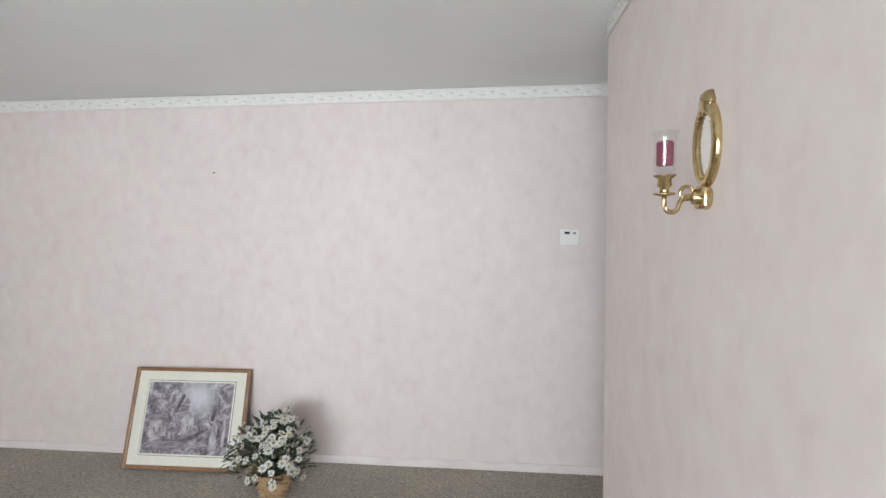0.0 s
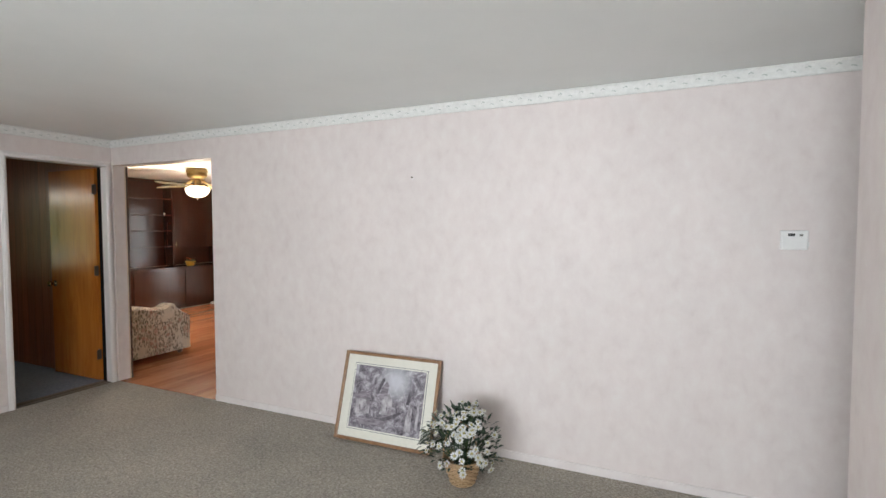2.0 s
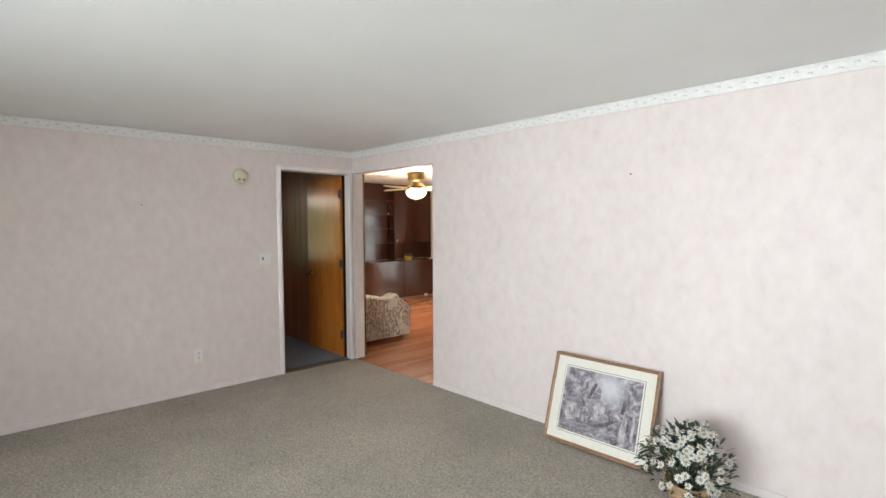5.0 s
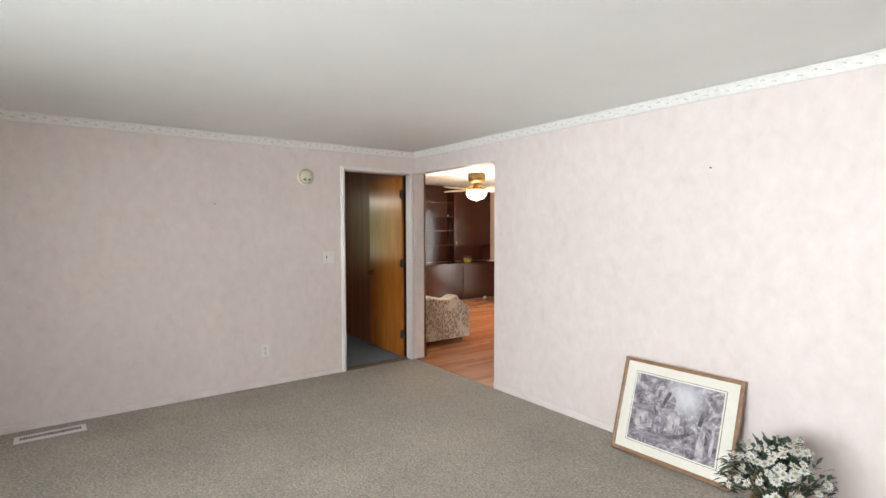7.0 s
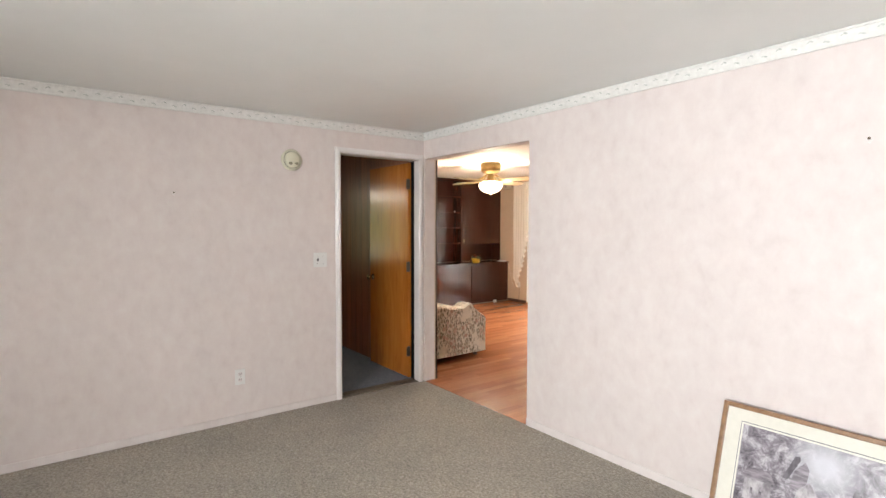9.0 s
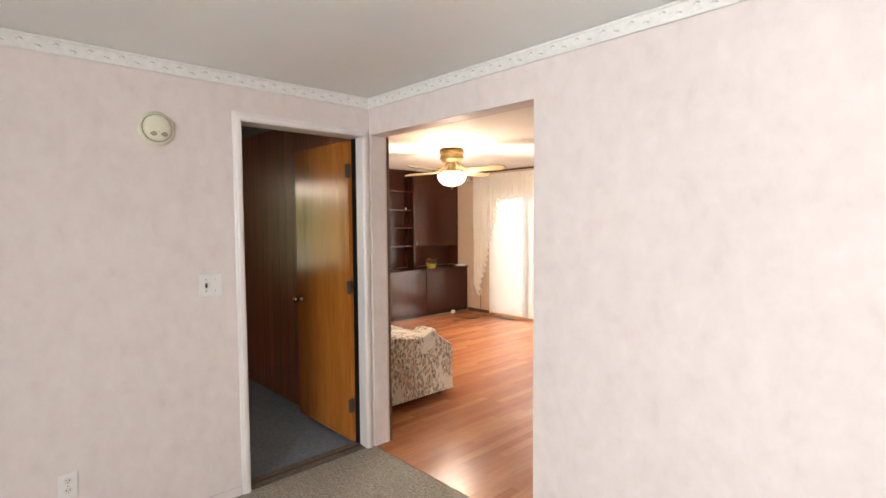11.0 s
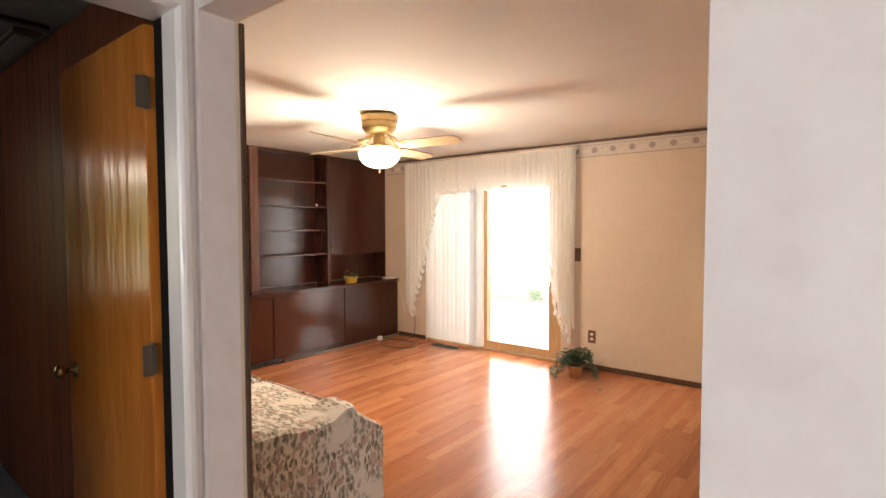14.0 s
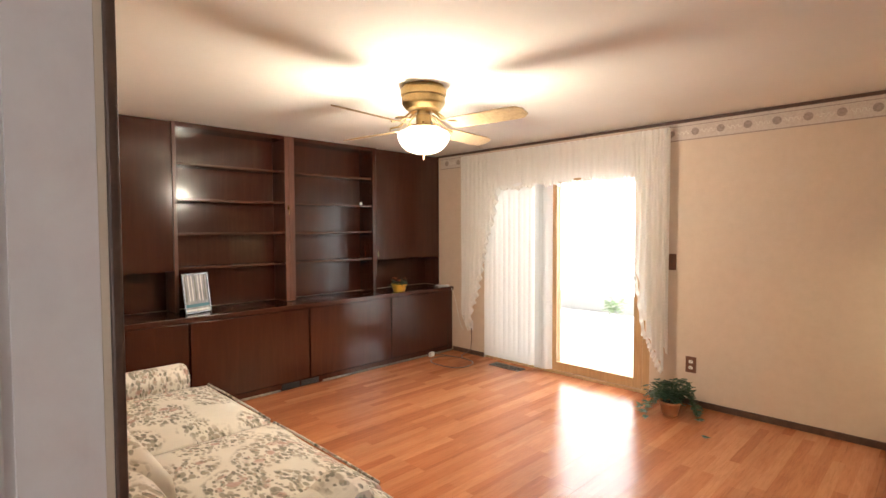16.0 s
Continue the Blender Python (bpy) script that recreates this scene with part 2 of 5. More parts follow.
LAMP_GLOW = glow_material("lit_frosted_globe", (1.0, 0.84, 0.60), GLOBE_E)
DAY_GLOW = glow_material("bright_daylight_haze", (0.96, 1.0, 1.0), DAY_E)
GREEN_GLOW = glow_material("sunlit_garden_haze", (0.62, 0.75, 0.30), GREEN_E)
garden = GREEN_GLOW.node_tree
garden.links.new(ramp(garden, noise_tex(garden, coords(garden), 1.3, 4.0), [(0.38, (0.30, 0.38, 0.10)), (0.5, (0.70, 0.78, 0.34)), (0.62, (1.0, 1.0, 0.80))]), garden.nodes["Emission"].inputs[0])
TUBE_GLOW = glow_material("lit_lamp_diffuser", (1.0, 0.91, 0.64), TUBE_E)


def carpet_material(name, stops, big):
    m = material(name, stops[0][1], 0.95, spec=0.1)
    nt, b = nodes_of(m)
    v = coords(nt)
    tuft = noise_tex(nt, v, 70.0, 3.0, 0.75)
    col = ramp(nt, tuft, stops)
    worn = ramp(nt, noise_tex(nt, v, 1.5, 4.0), big)
    col = mixed(nt, 1.0, col, worn, "MULTIPLY")
    curl = ramp(nt, noise_tex(nt, v, 32.0, 4.0, 0.7, 1.5), [(0.3, (0.70, 0.70, 0.70)), (0.68, (1.14, 1.14, 1.14))])
    nt.links.new(mixed(nt, 1.0, col, curl, "MULTIPLY"), b.inputs["Base Color"])
    bump(nt, b, tuft, 0.9, 0.012)
    b.inputs["Sheen Weight"].default_value = 0.15
    return m


CARPET = carpet_material("grey_beige_cut_pile", [(0.30, (0.225, 0.203, 0.173)), (0.5, (0.42, 0.382, 0.330)), (0.70, (0.61, 0.565, 0.50))], [(0.32, (0.82, 0.82, 0.80)), (0.68, (1.06, 1.03, 0.99))])
BLUE_CARPET = carpet_material("slate_blue_pile", [(0.3, (0.16, 0.195, 0.255)), (0.5, (0.225, 0.275, 0.355)), (0.72, (0.29, 0.35, 0.44))], [(0.3, (0.92, 0.92, 0.92)), (0.7, (1.0, 1.0, 1.0))])


def laminate_material():
    m = material("orange_cherry_laminate", (0.4, 0.15, 0.05), 0.2, spec=0.5)
    nt, b = nodes_of(m)
    v = nt.nodes.new("ShaderNodeNewGeometry").outputs["Position"]
    sep = nt.nodes.new("ShaderNodeMapping")
    sep.inputs["Rotation"].default_value = (0, 0, radians(90))
    nt.links.new(v, sep.inputs["Vector"])
    br = nt.nodes.new("ShaderNodeTexBrick")
    br.offset, br.offset_frequency = 0.37, 2
    br.inputs["Color1"].default_value, br.inputs["Color2"].default_value = (0, 0, 0, 1), (1, 1, 1, 1)
    br.inputs["Mortar"].default_value = (0.3, 0.3, 0.3, 1)
    br.inputs["Scale"].default_value = 1.0
    br.inputs["Mortar Size"].default_value = 0.0006
    br.inputs["Brick Width"].default_value = 0.71
    br.inputs["Row Height"].default_value = 0.0647
    nt.links.new(sep.outputs[0], br.inputs["Vector"])
    tone = ramp(nt, br.outputs["Color"], [(0.0, (0.35, 0.122, 0.051)), (0.45, (0.43, 0.162, 0.072)), (1.0, (0.50, 0.210, 0.100))])
    g = nt.nodes.new("ShaderNodeMapping")
    g.inputs["Scale"].default_value = (14, 1.1, 1)
    nt.links.new(v, g.inputs["Vector"])
    grain = noise_tex(nt, g.outputs[0], 5.0, 5.0, 0.65, 0.7)
    streak = ramp(nt, grain, [(0.3, (0.84, 0.81, 0.78)), (0.6, (1.04, 1.04, 1.04))])
    col = mixed(nt, 1.0, tone, streak, "MULTIPLY")
    oi = nt.nodes.new("ShaderNodeObjectInfo")
    each = ramp(nt, oi.outputs["Random"], [(0.0, (0.88, 0.86, 0.84)), (1.0, (1.06, 1.05, 1.04))])
    nt.links.new(mixed(nt, 1.0, col, each, "MULTIPLY"), b.inputs["Base Color"])
    rr = ramp(nt, noise_tex(nt, v, 6.0, 4.0), [(0.3, (0.205,) * 3), (0.7, (0.262,) * 3)])
    nt.links.new(rr, b.inputs["Roughness"])
    bump(nt, b, grain, 0.04, 0.001)
    return m


LAMINATE = laminate_material()


def floral_material():
    """Cream upholstery with scattered grey-green leaves, olive sprigs and dusty pink roses."""
    m = material("cream_floral_upholstery", (0.6, 0.52, 0.4), 0.85, spec=0.15)
    nt, b = nodes_of(m)
    v = coords(nt)
    base = ramp(nt, noise_tex(nt, v, 5.0, 3.0), [(0.3, (0.67, 0.625, 0.54)), (0.7, (0.77, 0.725, 0.645))])
    warp = nt.nodes.new("ShaderNodeTexNoise")
    warp.inputs["Scale"].default_value = 9.0
    nt.links.new(v, warp.inputs["Vector"])
    bent = nt.nodes.new("ShaderNodeVectorMath")
    bent.operation = "MULTIPLY_ADD"
    bent.inputs[1].default_value = (0.045, 0.045, 0.045)
    nt.links.new(warp.outputs["Color"], bent.inputs[0])
    nt.links.new(v, bent.inputs[2])

    def cells(scale, seed, turn=(0, 0, 0), stretch=(1, 1, 1)):
        vo = nt.nodes.new("ShaderNodeTexVoronoi")
        vo.inputs["Scale"].default_value = scale
        mp = nt.nodes.new("ShaderNodeMapping")
        mp.inputs["Location"].default_value = (seed, seed * 1.7, seed * 0.6)
        mp.inputs["Rotation"].default_value = [radians(a) for a in turn]
        mp.inputs["Scale"].default_value = stretch
        nt.links.new(bent.outputs[0], mp.inputs["Vector"])
        nt.links.new(mp.outputs[0], vo.inputs["Vector"])
        return vo

    spray = cells(5.5, 2.2)
    cluster = ramp(nt, spray.outputs["Distance"], [(0.62, (1, 1, 1)), (0.76, (0, 0, 0))])
    core = ramp(nt, spray.outputs["Distance"], [(0.42, (1, 1, 1)), (0.54, (0, 0, 0))])
    col = base
    tan, olive, shade = (0.40, 0.345, 0.265), (0.22, 0.205, 0.155), (0.13, 0.125, 0.095)
    rose, blush = (0.47, 0.29, 0.24), (0.58, 0.43, 0.35)
    for scale, seed, turn, stretch, lo, hi, tints, gate in (
            (22.0, 1.3, (20, 35, 50), (1.0, 1.9, 1.2), 0.40, 0.56, (tan, olive, tan), cluster),
            (26.0, 4.4, (-50, 15, -40), (1.0, 2.1, 0.9), 0.38, 0.54, (olive, tan, shade), cluster),
            (31.0, 7.7, (80, -40, 10), (1.1, 2.0, 0.8), 0.34, 0.48, (shade, olive, tan), cluster),
            (19.0, 8.7, (0, 0, 0), (1, 1, 1), 0.36, 0.52, (rose, blush, rose), core),
            (46.0, 3.9, (0, 0, 0), (1, 1.4, 1), 0.24, 0.40, (shade, rose, olive), core)):
        vo = cells(scale, seed, turn, stretch)
        mask = ramp(nt, vo.outputs["Distance"], [(lo, (1, 1, 1)), (hi, (0, 0, 0))])
        pick = nt.nodes.new("ShaderNodeSeparateColor")
        nt.links.new(vo.outputs["Color"], pick.inputs[0])
        tint = ramp(nt, pick.outputs[0], [(0.2, tints[0]), (0.5, tints[1]), (0.8, tints[2])])
        some = ramp(nt, pick.outputs[1], [(0.38, (0, 0, 0)), (0.46, (0.85, 0.85, 0.85))])
        keep = mixed(nt, 1.0, mixed(nt, 1.0, mask, gate, "MULTIPLY"), some, "MULTIPLY")
        col = mixed(nt, keep, col, tint)
    nt.links.new(col, b.inputs["Base Color"])
    bump(nt, b, noise_tex(nt, v, 300.0, 2.0), 0.2, 0.002)
    b.inputs["Sheen Weight"].default_value = 0.1
    return m


FLORAL = floral_material()


def print_material(name, seed):
    """A soft grey etching: dark foliage, pale sky glow, streaky path."""
    m = material(name, (0.3, 0.28, 0.3), 0.25, spec=0.5)
    nt, b = nodes_of(m)
    v = coords(nt)
    mp = nt.nodes.new("ShaderNodeMapping")
    mp.inputs["Location"].default_value = (seed, 0, seed)
    nt.links.new(v, mp.inputs["Vector"])
    fol = ramp(nt, noise_tex(nt, mp.outputs[0], 17.0, 10.0, 0.78, 0.5), [(0.35, (0.06, 0.052, 0.060)), (0.49, (0.24, 0.215, 0.24)), (0.63, (0.58, 0.55, 0.58))])
    d = nt.nodes.new("ShaderNodeVectorMath")
    d.operation = "DISTANCE"
    d.inputs[1].default_value = (0.055, -0.013, 0.43)
    nt.links.new(v, d.inputs[0])
    glow = ramp(nt, d.outputs["Value"], [(0.03, (0.9,) * 3), (0.15, (0, 0, 0))])
    col = mixed(nt, glow, fol, (0.62, 0.62, 0.66))
    nt.links.new(col, b.inputs["Base Color"])
    return m


PRINT = print_material("grey_village_etching", 3.1)
SEPIA_PRINT = print_material("faded_sepia_print", 9.4)

# ---------------- mesh helpers ----------------


def finish(name, bm, mat, parent=None, label="", smooth=False):
    me = bpy.data.meshes.new(name)
    bmesh.ops.recalc_face_normals(bm, faces=bm.faces)
    if smooth:
        for f in bm.faces:
            f.smooth = True
    bm.to_mesh(me)
    bm.free()
    me.materials.append(mat)
    ob = new(name, me)
    if parent is not None:
        ob.parent = parent
    if label:
        tagged(ob, label)
    return ob


part = finish


def thing(name, label, category, group="", at=(0, 0, 0), rz=0.0, m=None):
    ob = new(name)
    ob.matrix_world = m if m is not None else pose(*at, 0, 0, rz)
    return tagged(ob, label, category, group)


def structure(ob, label="", category=""):
    return tagged(ob, label, category, "", "structure")


def box(bm, x0, x1, y0, y1, z0, z1, bevel=0.0, seg=2):
    vs = [bm.verts.new((x, y, z)) for x in (x0, x1) for y in (y0, y1) for z in (z0, z1)]
    fs = [bm.faces.new([vs[i] for i in q]) for q in ((0, 1, 3, 2), (4, 6, 7, 5), (0, 4, 5, 1), (2, 3, 7, 6), (0, 2, 6, 4), (1, 5, 7, 3))]
    if bevel:
        edges = list({e for f in fs for e in f.edges})
        bmesh.ops.bevel(bm, geom=edges, offset=bevel, segments=seg, affect="EDGES", profile=0.5)
    return bm


def boxed(*a, **k):
    return box(bmesh.new(), *a, **k)


def lathe(bm, profile, n=32, centre=(0, 0, 0), wobble=None):
    rings = []
    for r, z in profile:
        ring = []
        for i in range(n):
            a = 2 * math.pi * i / n
            rr = r * (wobble(a, z) if wobble else 1.0)
            ring.append(bm.verts.new((centre[0] + rr * math.cos(a), centre[1] + rr * math.sin(a), centre[2] + z)))
        rings.append(ring)
    for p, q in zip(rings, rings[1:]):
        for i in range(n):
            bm.faces.new((p[i], p[(i + 1) % n], q[(i + 1) % n], q[i]))
    for ring in (rings[0], rings[-1]):
        bm.faces.new(ring)
    return bm


def tube(bm, points, r, n=8):
    pts = [Vector(p) for p in points]
    rings = []
    for i, p in enumerate(pts):
        d = (pts[min(i + 1, len(pts) - 1)] - pts[max(i - 1, 0)]).normalized()
        u = d.orthogonal() if abs(d.z) > 0.9 else d.cross(Vector((0, 0, 1)))
        u.normalize()
        w = d.cross(u)
        rad = r[i] if isinstance(r, (list, tuple)) else r
        rings.append([bm.verts.new(p + rad * (math.cos(2 * math.pi * k / n) * u + math.sin(2 * math.pi * k / n) * w)) for k in range(n)])
    for a, b in zip(rings, rings[1:]):
        for k in range(n):
            bm.faces.new((a[k], a[(k + 1) % n], b[(k + 1) % n], b[k]))
    bm.faces.new(rings[0])
    bm.faces.new(rings[-1])
    return bm


def extrude_profile(bm, outline, axis, a0, a1):
    """A closed outline of (u, v), swept along x or y from a0 to a1; v is z."""
    ends = []
    for a in (a0, a1):
        ends.append([bm.verts.new((a, u, v) if axis == "x" else (u, a, v)) for u, v in outline])
    n = len(outline)
    for i in range(n):
        bm.faces.new((ends[0][i], ends[0][(i + 1) % n], ends[1][(i + 1) % n], ends[1][i]))
    bm.faces.new(ends[0])
    bm.faces.new(ends[1])
    return bm


def moved(bm, m):
    bmesh.ops.transform(bm, matrix=m, verts=bm.verts)
    return bm


# ---------------- plan ----------------
CEIL = 2.296       # front room and study ceilings
DC = 2.308         # den ceiling
YW = 3.30          # front room's north wall, face
YD = 3.42          # den's south wall, face
XWEST = -4.80      # front room's west wall, face
XSC = 0.625        # wall with the sconce, face
YS = -2.1          # front room's south wall, face
OPEN_L, OPEN_R, OPEN_H = -4.778, -3.482, 2.06
DOOR_A, DOOR_B, DOOR_H = 2.465, 3.24, 2.045
YN = 7.525         # den's north wall, face
XCAB = -8.49       # den's west wall, face
CORNER_E = (-3.66, YN)
KX = -1.2          # kitchen's east wall, face

# floors
bm = boxed(XWEST, 3.2, YS - 0.15, YW, -0.12, 0.0)
structure(finish("floor_front_room", bm, CARPET), "grey-beige cut pile carpet, slightly worn", "carpet")
bm = boxed(-8.6, -4.93, -0.3, YW, -0.12, -0.004)
structure(finish("floor_study", bm, BLUE_CARPET), "slate blue carpet in the panelled room", "carpet")

# front room walls
bm = bmesh.new()
box(bm, OPEN_R, 3.2, YW, YD - 0.012, 0, CEIL)
box(bm, OPEN_L, OPEN_R, YW, YD - 0.012, OPEN_H, CEIL)
box(bm, XWEST, OPEN_L, YW, YD - 0.012, 0, CEIL)
structure(finish("wall_north", bm, WALLPAPER), "mottled pale pink wallpapered wall with a wide opening", "wall")
bm = bmesh.new()
box(bm, -4.92, XWEST, YS - 0.15, DOOR_A - 0.02, 0, CEIL)
box(bm, -4.92, XWEST, DOOR_A - 0.02, DOOR_B + 0.02, DOOR_H + 0.02, CEIL)
box(bm, -4.92, XWEST, DOOR_B + 0.02, YD - 0.012, 0, CEIL)
structure(finish("wall_west", bm, WALLPAPER), "mottled pale pink wallpapered wall with a doorway", "wall")
bm = boxed(XSC, XSC + 0.13, YS - 0.15, 2.378, 0, CEIL)
structure(finish("wall_sconce", bm, WALLPAPER), "pale pink wallpapered partition ending at the hallway", "wall")
bm = bmesh.new()
box(bm, -4.92, -2.2, YS - 0.15, YS, 0, CEIL)
box(bm, 0.4, XSC, YS - 0.15, YS, 0, CEIL)
box(bm, -2.2, 0.4, YS - 0.15, YS, 0, 0.70)
box(bm, -2.2, 0.4, YS - 0.15, YS, 2.0, CEIL)
structure(finish("wall_south", bm, WALLPAPER), "pale pink wall with a picture window", "wall")
bm = bmesh.new()
box(bm, 3.08, 3.2, 2.0, YW, 0, CEIL)
box(bm, XSC + 0.13, 3.2, 2.25, 2.378, 0, CEIL)
structure(finish("wall_hallway", bm, WALLPAPER), "plain wallpapered walls closing the hallway", "wall")
bm = boxed(-4.92, 3.2, YS - 0.15, YD - 0.012, CEIL, CEIL + 0.1)
structure(finish("ceiling_front_room", bm, CEILING), "flat matt white ceiling", "ceiling")

# window behind the walker
win = structure(new("window_1"), "white-framed picture window of the front room", "window")
for a in ((-2.2, -2.14, 0.7, 2.0), (0.34, 0.4, 0.7, 2.0), (-0.93, -0.87, 0.76, 1.94)):
    part("window_frame", boxed(a[0], a[1], YS - 0.11, YS - 0.06, a[2], a[3], bevel=0.004), WHITE_TRIM, win)
for a in ((0.7, 0.76), (1.94, 2.0)):
    part("window_frame", boxed(-2.14, 0.34, YS - 0.11, YS - 0.06, a[0], a[1], bevel=0.004), WHITE_TRIM, win)
part("window_sill", boxed(-2.26, 0.46, YS, YS + 0.06, 0.665, 0.695, bevel=0.006), WHITE_TRIM, win)

# doorway casing
trim = structure(new("door_casing"), "white glossy painted casing round the doorway", "trim")


def casing_profile(w, t):
    return [(0, 0), (0, t * 0.55), (w * 0.12, t * 0.8), (w * 0.3, t), (w * 0.62, t), (w * 0.72, t * 0.82), (w * 0.9, t * 0.7), (w, t * 0.5), (w, 0)]


CW, CT = 0.047, 0.019
for y0, sgn in ((DOOR_A, -1), (DOOR_B, 1)):
    bm = bmesh.new()
    ends = [[bm.verts.new((XWEST + v, y0 + sgn * u, z + (u if z > 1 else 0))) for u, v in casing_profile(CW, CT)] for z in (0.0, DOOR_H)]
    for i in range(8):
        bm.faces.new((ends[0][i], ends[0][i + 1], ends[1][i + 1], ends[1][i]))
    bm.faces.new(ends[0])
    bm.faces.new(ends[1])
    part("casing_side", bm, WHITE_TRIM, trim)
bm = bmesh.new()
ends = [[bm.verts.new((XWEST + v, y0 + sgn * u, DOOR_H + u)) for u, v in casing_profile(CW, CT)] for y0, sgn in ((DOOR_A, -1), (DOOR_B, 1))]
for i in range(8):
    bm.faces.new((ends[0][i], ends[0][i + 1], ends[1][i + 1], ends[1][i]))
part("casing_head", bm, WHITE_TRIM, trim)
part("jamb", boxed(-4.925, XWEST - 0.001, DOOR_A - 0.02, DOOR_A, 0, DOOR_H), WHITE_TRIM, trim)
part("jamb", boxed(-4.868, XWEST - 0.001, DOOR_B, DOOR_B + 0.02, 0, DOOR_H), WHITE_TRIM, trim)
# black strip put in for the darkness of the hinge-side gap
part("gap_shade_strip", boxed(-4.925, -4.868, DOOR_B + 0.002, DOOR_B + 0.02, 0, DOOR_H), GAP_SHADE, trim)
part("jamb_head", boxed(-4.925, XWEST - 0.001, DOOR_A - 0.02, DOOR_B + 0.02, DOOR_H, DOOR_H + 0.02), WHITE_TRIM, trim)
part("door_stop", boxed(-4.88, -4.865, DOOR_A, DOOR_A + 0.01, 0, DOOR_H - 0.002), WHITE_TRIM, trim)
th = structure(new("threshold"), "worn dark metal strip between two carpets", "threshold")
part("strip", boxed(-4.925, XWEST - 0.005, DOOR_A, DOOR_B, -0.05, 0.006, bevel=0.003), STRAP, th)
part("strip_edge", boxed(-4.86, -4.85, DOOR_A + 0.002, DOOR_B - 0.002, 0.006, 0.011, bevel=0.002), STEEL, th)

# baseboards
bb = structure(new("baseboard"), "thin pinkish white baseboard along the carpet", "baseboard")


def board(x0, x1, y0, y1, mat, h=0.052, parent=bb):
    return part("board", boxed(x0, x1, y0, y1, 0, h, bevel=0.004), mat, parent)


board(OPEN_R + 0.002, 3.0, YW - 0.012, YW - 0.0005, BASE_TRIM)
board(XWEST + 0.0005, XWEST + 0.012, YS, DOOR_A - CW - 0.002, BASE_TRIM)
board(XSC - 0.012, XSC - 0.0005, YS, 2.376, BASE_TRIM)

# embossed border under the ceiling
border = structure(new("wall_border"), "white embossed border strip with grey-green leaf sprigs", "border")


def border_run(p, q, mat_base=BORDER_WHITE):
    p, q = Vector((*p, 0)), Vector((*q, 0))
    d = (q - p).normalized()
    n = Vector((-d.y, d.x, 0))
    length = (q - p).length
    m = Matrix(((d.x, n.x, 0, p.x), (d.y, n.y, 0, p.y), (0, 0, 1, 0), (0, 0, 0, 1)))
    part("border_band", moved(boxed(0, length, 0.0005, 0.005, CEIL - 0.068, CEIL - 0.002), m), mat_base, border)
    for z0, z1 in ((CEIL - 0.072, CEIL - 0.060), (CEIL - 0.013, CEIL - 0.002)):
        part("border_bead", moved(boxed(0, length, 0.002, 0.012, z0, z1, bevel=0.003), m), mat_base, border)
    bm = bmesh.new()
    x = 0.03
    while x < length - 0.04:
        for dx, dz, ang, size in ((0, 0.009, 0.5, 0.0095), (0.013, 0.006, -0.6, 0.006), (0.061, -0.009, 0.4, 0.009), (0.074, -0.006, -0.5, 0.006)):
            cx, cz = x + dx, CEIL - 0.036 + dz
            ring = []
            for i in range(8):
                a = 2 * math.pi * i / 8
                u, w = size * math.cos(a), size * 0.42 * math.sin(a)
                ring.append(bm.verts.new((cx + u * math.cos(ang) - w * math.sin(ang), 0.0062, cz + u * math.sin(ang) + w * math.cos(ang))))
            bm.faces.new(ring)
        x += 0.122
    ob = part("leaf_sprigs", moved(bm, m), MOTIF, border)
    tagged(ob, kind="stuff")


border_run((3.0, YW), (XWEST, YW))
border_run((XWEST, YW), (XWEST, YS))
border_run((XSC, YS), (XSC, 2.378))

# ---------------- study seen through the doorway ----------------
bm = bmesh.new()
box(bm, -8.27, -8.15, 2.1, YW + 0.0, 0, CEIL)
box(bm, -8.27, -8.15, -0.3, 0.95, 0, CEIL)
box(bm, -8.27, -8.15, 0.95, 2.1, 0, 0.9)
box(bm, -8.27, -8.15, 0.95, 2.1, 2.0, CEIL)
structure(finish("wall_study_west", bm, PANEL), "dark brown panelled wall with a window", "wall")
bm = boxed(-8.6, -4.92, -0.42, -0.3, 0, CEIL)
structure(finish("wall_study_south", bm, PANEL), "dark panelled wall closing the study", "wall")
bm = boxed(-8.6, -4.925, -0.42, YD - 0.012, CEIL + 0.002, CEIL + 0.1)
structure(finish("ceiling_study", bm, DARK_CEILING), "study ceiling coloured dark for the unlit room", "ceiling")
panel_wall = structure(finish("wall_study_north", boxed(-8.6, -4.925, YW + 0.012, YD - 0.014, 0, CEIL), PANEL), "wall of reddish brown vertical grooved panelling", "wall")
track = structure(new("ceiling_track"), "thin black rail across the dark ceiling", "rail")
part("rail", boxed(-6.02, -5.985, -0.2, YW - 0.03, CEIL - 0.018, CEIL, bevel=0.004), BLACK, track)
fixture = thing("ceiling_light", "small unlit grey strip light on the dark ceiling", "lamp")
part("housing", boxed(-6.72, -6.10, 3.17, 3.27, CEIL - 0.018, CEIL, bevel=0.006), DARK_TRIM, fixture)
# diffuser takes the same darkened colour, as it hangs in the dim
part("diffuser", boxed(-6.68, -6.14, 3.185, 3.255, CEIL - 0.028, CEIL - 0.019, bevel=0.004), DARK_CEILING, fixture)

